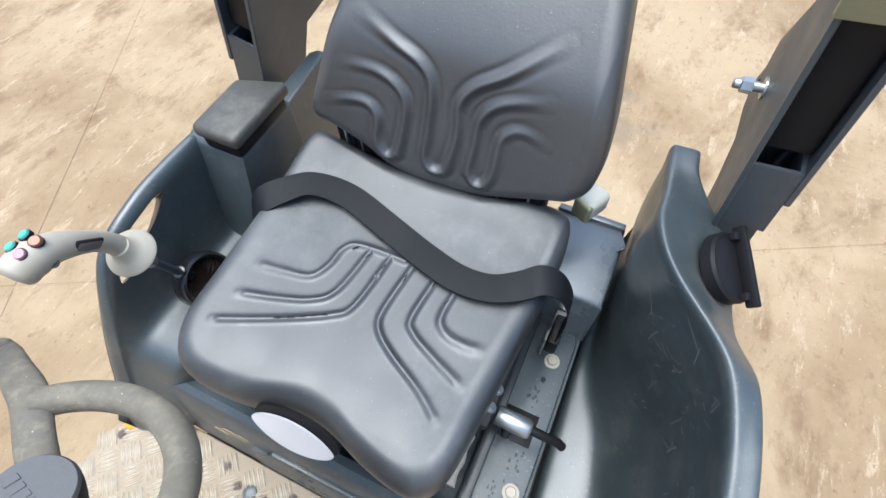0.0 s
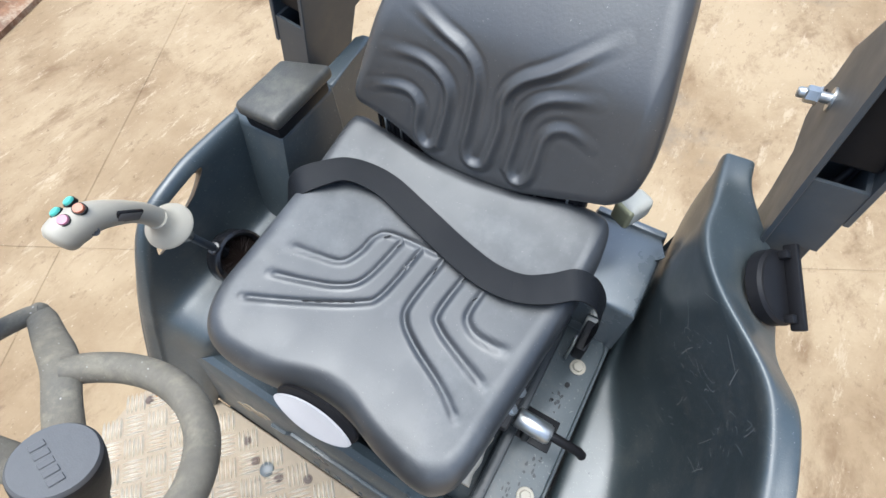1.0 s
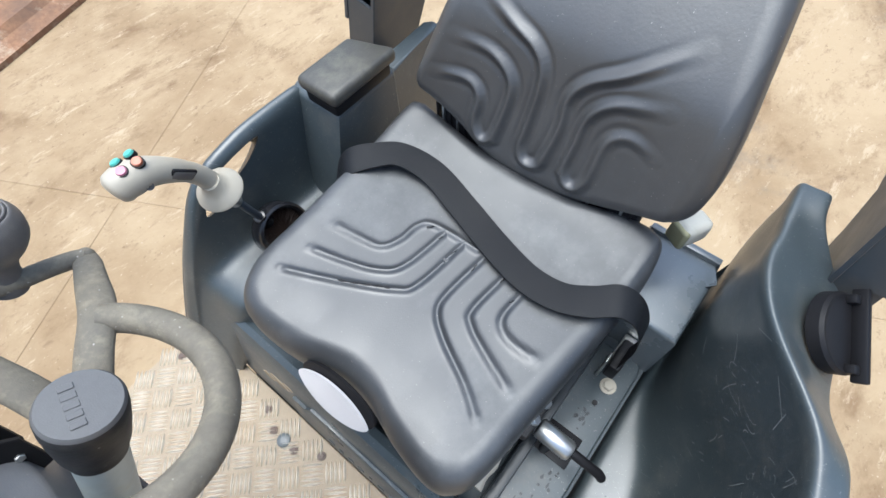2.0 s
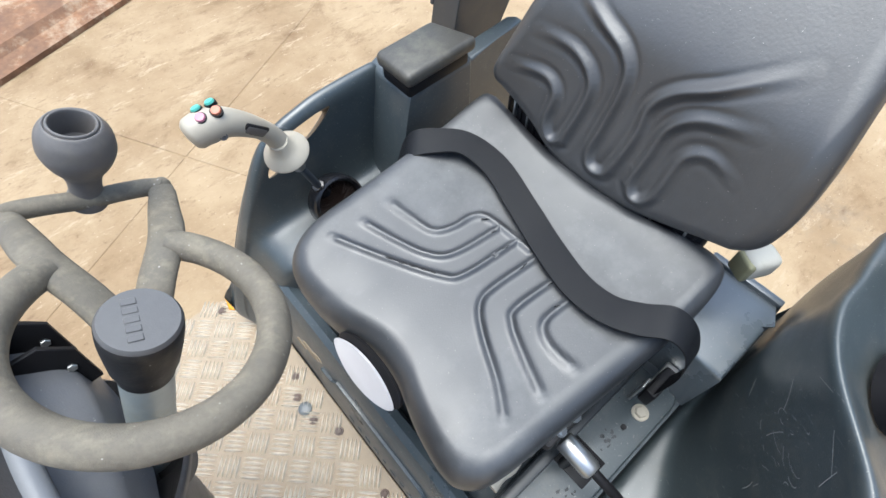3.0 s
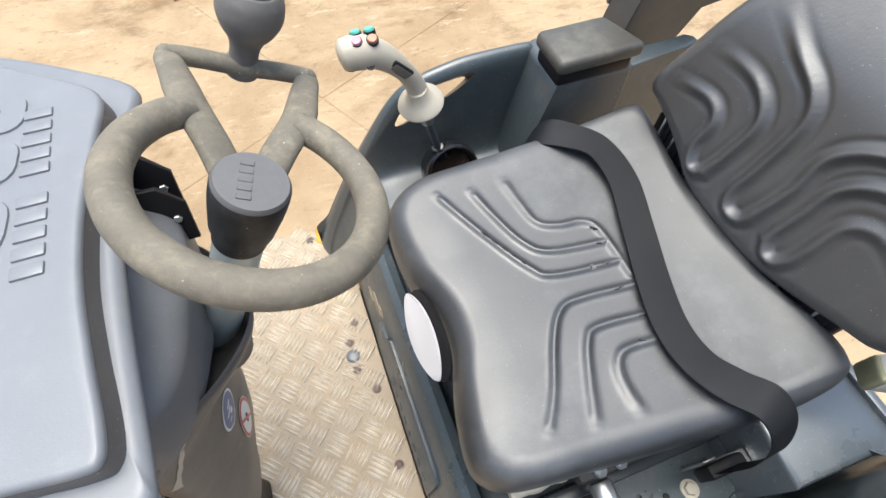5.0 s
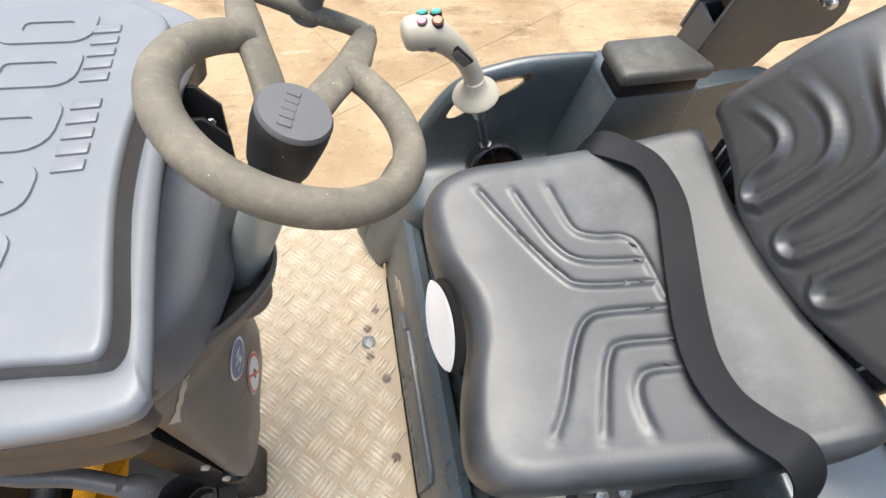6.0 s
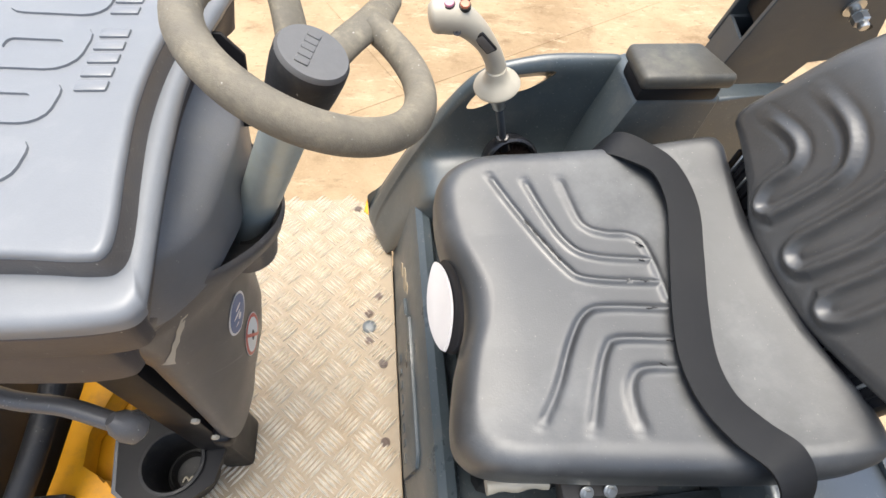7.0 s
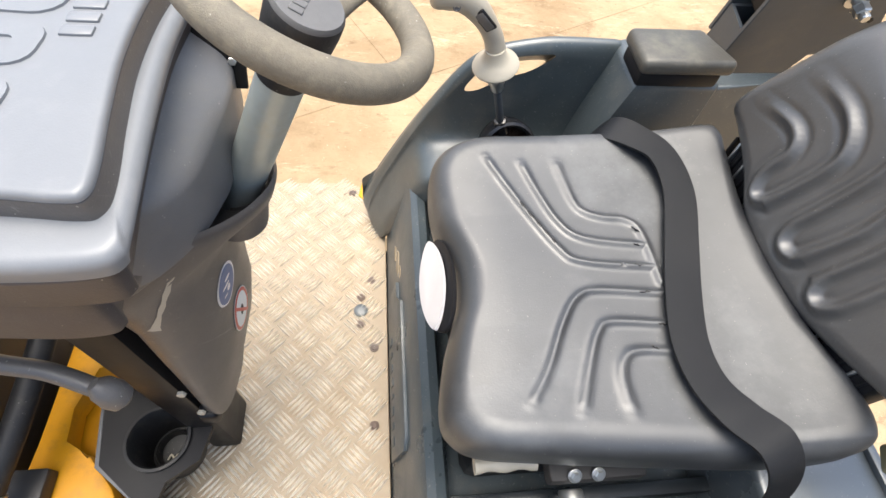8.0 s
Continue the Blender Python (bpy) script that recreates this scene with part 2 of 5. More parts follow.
def tube(bm, pts, radii, seg=16, caps=True, squash=1.0, hint=(0, 0, 1)):
    pts = [Vector(p) for p in pts]
    if not hasattr(radii, "__len__"):
        radii = [radii] * len(pts)
    rings = []
    for i, p in enumerate(pts):
        d = pts[min(i + 1, len(pts) - 1)] - pts[max(i - 1, 0)]
        u, v, _ = basis(d, hint)
        rings.append([bm.verts.new(p + (u * math.cos(t) + v * math.sin(t) * squash) * radii[i])
                      for t in (2 * math.pi * k / seg for k in range(seg))])
    for p, q in zip(rings, rings[1:]):
        for k in range(seg):
            bm.faces.new((p[k], p[(k + 1) % seg], q[(k + 1) % seg], q[k]))
    if caps:
        bm.faces.new(rings[0][::-1])
        bm.faces.new(rings[-1])
    return bm


def prism(bm, outline, z0, z1, bevel=0.003, seg=2, m=None):
    """Lifts a flat outline (x, y) from z0 to z1, with rounded top edges."""
    top = [bm.verts.new((x, y, z1)) for x, y in outline]
    low = [bm.verts.new((x, y, z0)) for x, y in outline]
    n = len(outline)
    f = bm.faces.new(top)
    bm.faces.new(low[::-1])
    for k in range(n):
        bm.faces.new((low[k], low[(k + 1) % n], top[(k + 1) % n], top[k]))
    new_verts = top + low
    if bevel:
        r = bmesh.ops.bevel(bm, geom=list(f.edges), offset=bevel, segments=seg, profile=0.5, affect="EDGES")
        new_verts = list(set(low) | set(r["verts"]) | {v for v in top if v.is_valid})
    if m:
        bmesh.ops.transform(bm, matrix=m, verts=[v for v in new_verts if v.is_valid])
    return bm


def slab_of(bm, outline, z0, z1, r, steps=4, drop=None, taper=0.0):
    """A moulded slab: a closed outline (x, y) lifted from z0 to z1 with its upper edge rounded by r; drop(x, y) lowers the top."""
    n = len(outline)
    ps = [Vector(p) for p in outline]
    area = sum(ps[i].x * ps[(i + 1) % n].y - ps[(i + 1) % n].x * ps[i].y for i in range(n))
    sg = 1 if area > 0 else -1
    nor = []
    for i in range(n):
        d = (ps[(i + 1) % n] - ps[i - 1]).normalized()
        nor.append(Vector((-d.y, d.x)) * sg)
    mean = sum(ps, Vector((0, 0))) / n
    for i in range(n):
        q = (mean - ps[i]).normalized()
        nor[i] = q / max(0.35, q.dot(nor[i]))
    drop = drop or (lambda x, y: 0.0)
    rows = [[bm.verts.new((p.x + v.x * taper, p.y + v.y * taper * 0.3, z0)) for p, v in zip(ps, nor)]]
    for k in range(steps + 1):
        t = math.pi / 2 * k / steps
        q = [p + v * r * (1 - math.cos(t)) for p, v in zip(ps, nor)]
        rows.append([bm.verts.new((p.x, p.y, z1 - r + r * math.sin(t) - drop(p.x, p.y))) for p in q])
    rows.append([bm.verts.new((p.x + v.x * (r + 0.004), p.y + v.y * (r + 0.004), z1 - drop(p.x, p.y))) for p, v in zip(ps, nor)])
    for a, b in zip(rows, rows[1:]):
        for k in range(n):
            bm.faces.new((a[k], a[(k + 1) % n], b[(k + 1) % n], b[k]))
    bm.faces.new(rows[0][::-1])
    mid = sum((v.co for v in rows[-1]), Vector()) / n
    last = rows[-1]
    for s in (0.75, 0.5, 0.25):
        nxt = [bm.verts.new(mid + (v.co - mid) * s) for v in rows[-1]]
        for k in range(n):
            bm.faces.new((last[k], last[(k + 1) % n], nxt[(k + 1) % n], nxt[k]))
        last = nxt
    hub_v = bm.verts.new(mid)
    for k in range(n):
        bm.faces.new((last[k], last[(k + 1) % n], hub_v))
    return bm


def loft(bm, sections, closed=False, caps=False):
    rows = [[bm.verts.new(p) for p in s] for s in sections]
    for p, q in zip(rows, rows[1:]):
        n = len(p)
        for k in range(n if closed else n - 1):
            bm.faces.new((p[k], p[(k + 1) % n], q[(k + 1) % n], q[k]))
    if caps:
        bm.faces.new(rows[0][::-1])
        bm.faces.new(rows[-1])
    return rows


def bolt(parent, at, axis, r=0.008, mat=None, washer=1.6, h=0.006, name="bolt"):
    bm = bmesh.new()
    if washer:
        lathe(bm, [(r * washer, 0), (r * washer, r * 0.25), (r * washer * 0.92, r * 0.32)], at, axis, 20)
    lathe(bm, [(r, r * 0.2), (r, h), (r * 0.85, h + r * 0.15)], at, axis, 6)
    return part(name, bm, mat or STEEL, parent, smooth=False)


def ridge(d, w):
    """Height from 0 to 1 of a rounded welt of half width w at the distance d."""
    return math.exp(-(d / w) ** 2 * 1.3)


def line_dist(x, y, line):
    best = 9.0
    for (ax, ay), (bx, by) in zip(line, line[1:]):
        dx, dy = bx - ax, by - ay
        t = max(0, min(1, ((x - ax) * dx + (y - ay) * dy) / (dx * dx + dy * dy + 1e-12)))
        best = min(best, math.hypot(x - ax - t * dx, y - ay - t * dy))
    return best


def pad(bm, outline, centre, top, thickness, round_r, ribs, rib_h, rib_w, place, rings=64, taper=0.006, groove=0.2):
    """A padded cushion: an outline (a, b) filled by rings, its face at top(a, b), with welts along ribs; place() sets it in the world."""
    ca, cb = centre
    n = len(outline)
    rows = []
    m = rib_w * 4
    boxes = [(min(p[0] for p in r) - m, max(p[0] for p in r) + m, min(p[1] for p in r) - m, max(p[1] for p in r) + m) for r in ribs]
    for i in range(1, rings + 1):
        s = 1 - (1 - i / rings) ** 1.25
        row = []
        for a, b in outline:
            x, y = ca + s * (a - ca), cb + s * (b - cb)
            d = (1 - s) * math.hypot(a - ca, b - cb)
            h = top(x, y)
            if d < round_r:
                h -= round_r - math.sqrt(max(0, round_r ** 2 - (round_r - d) ** 2))
            fade = max(0, min(1, (d - 0.008) / 0.016))
            rise, q, soft_end = 0.0, 9.0, 1.0
            for rib, (x0, x1, y0, y1) in zip(ribs, boxes):
                if x0 < x < x1 and y0 < y < y1:
                    reach = line_dist(x, y, rib)
                    ends = min(1, (0.002 + math.hypot(x - rib[0][0], y - rib[0][1])) / taper)
                    if reach < q:
                        q, soft_end = reach, ends
                    rise = max(rise, ends * ridge(reach, rib_w))
            if q < rib_w * 4:
                h += fade * rib_h * (rise - groove * soft_end * ridge(q - 1.9 * rib_w, rib_w * 0.7))
            row.append(bm.verts.new(place(x, y, h)))
        rows.append(row)
    mid = bm.verts.new(place(ca, cb, top(ca, cb)))
    for k in range(n):
        bm.faces.new((mid, rows[0][k], rows[0][(k + 1) % n]))
    for dz, s in ((0.35, 1.004), (0.7, 1.0), (0.95, 0.985), (1.0, 0.95), (1.0, 0.6)):
        rows.append([bm.verts.new(place(ca + s * (a - ca), cb + s * (b - cb),
                                        top(a, b) - round_r - dz * (thickness - round_r))) for a, b in outline])
    for p, q in zip(rows, rows[1:]):
        for k in range(n):
            bm.faces.new((p[k], q[k], q[(k + 1) % n], p[(k + 1) % n]))
    bm.faces.new(rows[-1])
    return bm


# ---- ground ----
ground_bm = bmesh.new()
box(ground_bm, (0, 0, -0.153), (600, 600, 0.3), 0)
ground = part("ground", ground_bm, SLABS, None, smooth=False)
tagged(ground, "dusty beige concrete yard, bare and dry", "ground", kind="structure")
turn = Matrix.Rotation(math.atan2(0.46, 0.887), 4, "Z")
for i in range(-2, 3):
    for j in range(-2, 3):
        bm = bmesh.new()
        cx, cy = 1.32 * 0.887 - 1.067 * 0.46 + 4.2 * (i - 0.5), -0.33 * 0.46 + 2.108 * 0.887 + 4.2 * (j - 0.5)
        box(bm, (cx, cy, -0.01), (4.190, 4.190, 0.02), 0.003, 1)
        bmesh.ops.transform(bm, matrix=turn, verts=bm.verts)
        part("slab", bm, SLABS, ground)

# ---- roller frame and floor ----
frame_thing = thing("roller_frame", (-0.2, 0, 0), "yellow painted steel frame of a small roller under the driver's platform", "machine frame")
# Body coloured near-black so the gap beside the seat base reads as shade.
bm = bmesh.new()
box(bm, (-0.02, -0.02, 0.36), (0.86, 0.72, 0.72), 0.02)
part("lower_body", bm, DARK, frame_thing, "steel body with the gap shade painted near-black")
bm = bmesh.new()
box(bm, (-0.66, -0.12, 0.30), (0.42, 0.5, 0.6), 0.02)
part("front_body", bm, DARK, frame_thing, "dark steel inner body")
bm = bmesh.new()
prism(bm, [(-0.367, 0.472), (-0.345, 0.448), (-0.330, 0.50), (-0.358, 0.514)], 0.62, 0.757, 0.006)
part("corner_plate", bm, YELLOW, frame_thing)

floor_plate = thing("floor_plate", (-0.5, 0.0, 0.74), "dusty aluminium tread plate floor with raised five-bar pattern", "floor plate")
bm = bmesh.new()
FLOOR = [(-0.302, -0.46), (-0.302, 0.357), (-0.350, 0.44), (-0.351, 0.486), (-0.366, 0.506), (-0.40, 0.516), (-0.565, 0.518), (-0.60, 0.49), (-0.74, 0.30), (-0.74, -0.46)]
prism(bm, FLOOR, 0.74, 0.75, 0.0015, 1)
plate = part("plate", bm, PLATE, floor_plate, smooth=False)


def inside(x, y, poly):
    hit = False
    for (ax, ay), (bx, by) in zip(poly, poly[1:] + poly[:1]):
        if (ay > y) != (by > y) and x < (bx - ax) * (y - ay) / (by - ay) + ax:
            hit = not hit
    return hit


bm = bmesh.new()
PITCH = 0.0475
for i in range(-16, 17):
    for j in range(-16, 17):
        px, py = -0.5 + (i + j) * PITCH * 0.7071, (i - j) * PITCH * 0.7071
        if not inside(px, py, FLOOR) or not inside(px + 0.012, py, FLOOR):
            continue
        along = Vector((1, 1, 0)).normalized() if (i + j) % 2 else Vector((1, -1, 0)).normalized()
        across = Vector((-along.y, along.x, 0))
        for k in range(-2, 3):
            c = Vector((px, py, 0.7502)) + across * k * 0.0090
            bow = [(-0.023, 0.0), (-0.013, 0.0023), (0, 0.0031), (0.013, 0.0023), (0.023, 0.0)]
            left = [bm.verts.new(c + along * a + across * (-w)) for a, w in bow]
            right = [bm.verts.new(c + along * a + across * w) for a, w in bow[1:-1]]
            ridge_line = [bm.verts.new(c + along * a + Vector((0, 0, 0.0040))) for a in (-0.014, 0, 0.014)]
            l, r, t = left, right, ridge_line
            bm.faces.new((l[0], l[1], t[0])); bm.faces.new((l[1], l[2], t[1], t[0])); bm.faces.new((l[2], l[3], t[2], t[1])); bm.faces.new((l[3], l[4], t[2]))
            bm.faces.new((l[0], t[0], r[0])); bm.faces.new((r[0], t[0], t[1], r[1])); bm.faces.new((r[1], t[1], t[2], r[2])); bm.faces.new((r[2], t[2], l[4]))
tagged(part("tread_pattern", bm, BAR, floor_plate, "worn raised tread bars, highlights painted as a paler base", angle=60), kind="stuff")
for x, y in ((-0.357, 0.193), (-0.357, 0.131), (-0.329, 0.077), (-0.33, -0.077), (-0.380, 0.482), (-0.335, 0.235)):
    bolt(floor_plate, (x, y, 0.75), (0, 0, 1), 0.0062, BROWN, 1.45, 0.0028)
bm = bmesh.new()
lathe(bm, [(0.0145, 0), (0.0145, 0.002), (0.0125, 0.0032), (0.004, 0.0036)], (-0.357, 0.162, 0.75), seg=24)
part("grey_cap", bm, CONSOLE, floor_plate, "round grey plastic cap")

# ---- seat base ----
base = thing("machine_pedestal", (0, 0, 0.7), "slate grey painted steel seat base with sloping front panel", "pedestal")
sec = [(-0.300, 0.735), (-0.298, 0.76), (-0.272, 0.90), (-0.262, 0.955), (-0.254, 0.972), (-0.242, 0.978), (-0.228, 0.972), (-0.222, 0.955), (-0.220, 0.90), (-0.205, 0.894)]
prof = sec + [(0.36, 0.894), (0.375, 0.88), (0.375, 0.70), (-0.29, 0.70)]
bm = bmesh.new()
loft(bm, [[(x, y, z) for x, z in prof] for y in (-0.335, -0.325, -0.1, 0.1, 0.33, 0.35)], closed=True, caps=True)
part("shell", bm, PAINT, base, angle=35)
bm = bmesh.new()
tilt = Matrix.Translation((-0.284, 0.0, 0.835)) @ Matrix.Rotation(radians(-79.5), 4, "Y")
prism(bm, [(-0.055, -0.15), (0.045, -0.15), (0.06, -0.13), (0.06, 0.11), (0.03, 0.13), (0.03, 0.165), (-0.055, 0.165)], 0.0, 0.006, 0.002, 2, tilt)
panel = part("front_panel", bm, PAINT, base, "sunken front cover with embossed marks")
bm = bmesh.new()
for k, (w, h) in enumerate(((0.016, 0.018), (0.012, 0.02), (0.016, 0.016), (0.008, 0.02), (0.016, 0.018), (0.014, 0.02), (0.010, 0.018), (0.015, 0.02))):
    m = tilt @ Matrix.Translation((-0.03, -0.12 + k * 0.026, 0.0065))
    box(bm, m.translation, (h, w, 0.002), 0.0006, 1, m.to_3x3().to_4x4())
part("embossed_bars", bm, PAINT, panel)
bolt(base, (-0.279, 0.03, 0.862), (-1, 0, 0.2), 0.006, BLACK, 1.5)
bm = bmesh.new()
prism(bm, [(-0.26, -0.330), (0.150, -0.330), (0.172, -0.322), (0.182, -0.300), (0.182, -0.222), (-0.26, -0.222)], 0.8945, 0.903, 0.004, 3)
flange = part("side_flange", bm, PAINT, base, "slate slide rail flange, wet and stained")
bm = bmesh.new()
prism(bm, [(-0.25, -0.246), (0.17, -0.246), (0.17, -0.226), (-0.25, -0.226)], 0.9035, 0.945, 0.003, 2)
part("slide_rail", bm, WET, base, "dark greasy slide rail under the cushion")
rng = random.Random(23)
for cx, cy, count in ((0.022, -0.286, 16), (-0.105, -0.296, 9), (-0.165, -0.272, 8), (0.125, -0.268, 6)):
    for k in range(count):
        x0, y0, rx, ry = cx + rng.gauss(0, 0.014), cy + rng.gauss(0, 0.008), rng.uniform(0.0015, 0.0055), rng.uniform(0.0012, 0.0035)
        y0 = max(-0.322, min(-0.252, y0))
        bm = bmesh.new()
        blob = [tuple(p) for p in smooth_line([(x0 + rx * rng.uniform(0.6, 1.1) * math.cos(t), y0 + ry * rng.uniform(0.6, 1.1) * math.sin(t)) for t in (2 * math.pi * j / 9 for j in range(9))], 3, True)]
        prism(bm, blob, 0.9025, 0.9034 + 0.0001 * (k % 4), 0.0002, 1)
        part("wet_patch", bm, WET, flange, "dark oily wet patch")
for x, y in ((0.096, -0.296), (-0.155, -0.305)):
    bolt(base, (x, y, 0.903), (0, 0, 1), 0.0105, IVORY, 1.45, 0.008, "nut")
bm = bmesh.new()
lathe(bm, [(0.005, 0), (0.005, 0.003)], (0.055, -0.292, 0.9025), seg=12)
part("hole", bm, BLACK, base)
bm = bmesh.new()
box(bm, (-0.045, -0.278, 0.9035), (0.060, 0.062, 0.005), 0.0015)
part("slot", bm, BLACK, base)
bm = bmesh.new()
box(bm, (-0.02, 0.0, 1.0), (0.36, 0.40, 0.20), 0.02)
part("pedestal", bm, BLACK, base)
for x in (-0.074, -0.043):
    bolt(base, (x, -0.226, 1.058), (0, -0.6, 0.8), 0.0065, STEEL, 1.4)
bm = bmesh.new()
box(bm, (-0.04, -0.212, 1.04), (0.13, 0.04, 0.03), 0.006)
part("rail_bracket", bm, DARK, base, "dark rail bracket with two screws")

# dried dirt on the front of the base
rng = random.Random(5)
for y0, u0, ww in ((0.21, 0.028, 0.030), (0.245, 0.010, 0.020), (0.18, 0.045, 0.014)):
    bm = bmesh.new()
    blob = [((u0 + ww * rng.uniform(0.5, 1.0) * math.cos(t) * 0.6), (y0 + ww * rng.uniform(0.6, 1.1) * math.sin(t))) for t in (2 * math.pi * k / 18 for k in range(18))]
    prism(bm, blob, -0.0006, 0.0012, 0.0005, 1, tilt)
    part("dirt_patch", bm, MUD, base, "patch of dried sandy dirt")

# grey box behind the seat
rear_box = thing("rear_box", (0.29, -0.27, 0.894), "slate grey plastic cover box behind the seat", "cover box")
bm = bmesh.new()
prism(bm, [(0.185, -0.20), (0.350, -0.20), (0.350, -0.335), (0.300, -0.335), (0.288, -0.340), (0.165, -0.338), (0.168, -0.20)], 0.895, 1.055, 0.010, 3)
part("cover", bm, SMOOTH, rear_box)
bm = bmesh.new()
box(bm, (0.342, -0.268, 1.058), (0.014, 0.13, 0.012), 0.003)
part("raised_ledge", bm, SMOOTH, rear_box)

# ---- seat ----
seat = thing("operator_seat", (0, 0, 1.10), "black vinyl operator seat with moulded welts, worn and dusty", "seat")
outline = [(-0.205, 0.215), (-0.232, 0.19), (-0.239, 0.15), (-0.234, 0.09), (-0.219, 0.035), (-0.214, 0.0), (-0.219, -0.045), (-0.236, -0.10),
           (-0.246, -0.16), (-0.238, -0.192), (-0.205, -0.213), (-0.12, -0.224), (0.0, -0.236), (0.12, -0.246), (0.19, -0.243), (0.216, -0.225),
           (0.222, -0.18), (0.21, -0.10), (0.205, 0.0), (0.207, 0.10), (0.215, 0.18), (0.215, 0.225), (0.19, 0.243), (0.10, 0.243), (-0.03, 0.237), (-0.15, 0.23)]
RIBS = [
    [(-0.057, 0.174), (-0.05, 0.132), (-0.04, 0.091), (-0.012, 0.076), (0.022, 0.071), (0.039, 0.049), (0.043, -0.028)],
    [(-0.109, 0.17), (-0.093, 0.118), (-0.073, 0.068), (-0.044, 0.042), (0.036, 0.03)],
    [(-0.16, 0.178), (-0.118, 0.093), (-0.082, 0.028), (-0.054, 0.006), (0.04, -0.004)],
    [(-0.155, -0.173), (-0.128, -0.135), (-0.097, -0.076), (-0.071, -0.043), (-0.039, -0.036), (0.045, -0.044)],
    [(-0.101, -0.184), (-0.079, -0.132), (-0.059, -0.093), (-0.037, -0.079), (0.04, -0.086)],
    [(-0.046, -0.189), (-0.046, -0.153), (-0.037, -0.128), (-0.016, -0.117), (0.04, -0.122)],
]
RIBS = [[tuple(p) for p in smooth_line(r, 5)] for r in RIBS]


def cushion_top(x, y):
    z = 1.196 + 0.014 * min(1, abs(y) / 0.23) ** 5
    z += 0.022 * max(0, (x - 0.05) / 0.16) ** 2
    z -= 0.010 * max(0, (-x - 0.15) / 0.09) ** 2
    z += 0.006 * max(0, (abs(y) - 0.08) / 0.15) * max(0, min(1, (-x - 0.1) / 0.1))
    z -= 0.006 * math.exp(-(x / 0.16) ** 2 - (y / 0.16) ** 2)
    return z


bm = bmesh.new()
pad(bm, [tuple(p) for p in smooth_line(outline, 17, True)], (0, 0), cushion_top, 0.085, 0.036, RIBS, 0.0046, 0.0058, lambda a, b, h: (a, b, h), 120, taper=0.012, groove=0.0)
cushion = part("cushion", bm, VINYL, seat, angle=0)
# split welt seam
bm = bmesh.new()
seam = smooth_line([(-0.122, 0.101), (-0.109, 0.076), (-0.096, 0.053), (-0.084, 0.032)], 6)
tube(bm, [(x, y, cushion_top(x, y) + 0.0036) for x, y in seam], [0.0008] + [0.0016 + 0.0005 * math.sin(k * 1.7) for k in range(len(seam) - 2)] + [0.0008], 8)
part("split_seam", bm, BLACK, cushion, "dark split along a welt")
for ax_, ay_, bx_, by_ in ((0.026, 0.058, 0.036, 0.049), (0.022, 0.030, 0.030, 0.0275), (0.012, -0.001, 0.026, -0.004), (0.008, -0.042, 0.024, -0.041), (0.018, -0.085, 0.030, -0.087), (0.000, -0.113, 0.008, -0.118)):
    bm = bmesh.new()
    track = [(ax_ + (bx_ - ax_) * k / 5, ay_ + (by_ - ay_) * k / 5 + 0.0008 * math.sin(2.3 * k + ax_ * 900)) for k in range(6)]
    tube(bm, [(x, y, cushion_top(x, y) + 0.0040) for x, y in track], [0.0004, 0.0012, 0.0008, 0.0014, 0.0009, 0.0004], 6)
    part("crack", bm, BLACK, cushion)
bm = bmesh.new()
tear = smooth_line([(-0.229, -0.128), (-0.227, -0.136), (-0.221, -0.143), (-0.214, -0.148)], 4)
tube(bm, [(x, y, cushion_top(x, y) - 0.0075 - 0.45 * max(0, -0.216 - x)) for x, y in tear], [0.0008] + [0.0019 + 0.0007 * math.sin(k * 2.1) for k in range(len(tear) - 2)] + [0.0008], 8)
part("corner_tear", bm, BLACK, cushion, "dark tear at the rounded corner")
bm = bmesh.new()
box(bm, (0, 0, 1.112), (0.40, 0.42, 0.02), 0.008)
part("pan", bm, BLACK, seat)

LEAN = 0.25


def back_place(a, b, h):
    s = 1 / math.sqrt(1 + LEAN * LEAN)
    return (0.190 + LEAN * (b - 1.232) - s * h, a, b + LEAN * s * h)


back_out = [(0.214, 1.270), (0.19, 1.257), (0.13, 1.228), (0.072, 1.199), (0.0, 1.193), (-0.07, 1.199), (-0.12, 1.213), (-0.184, 1.240), (-0.236, 1.270), (-0.252, 1.31),
            (-0.248, 1.38), (-0.233, 1.45), (-0.212, 1.53), (-0.19, 1.60), (-0.13, 1.635), (-0.02, 1.645), (0.09, 1.635), (0.135, 1.60), (0.155, 1.53), (0.168, 1.46), (0.186, 1.40), (0.205, 1.33), (0.217, 1.29)]
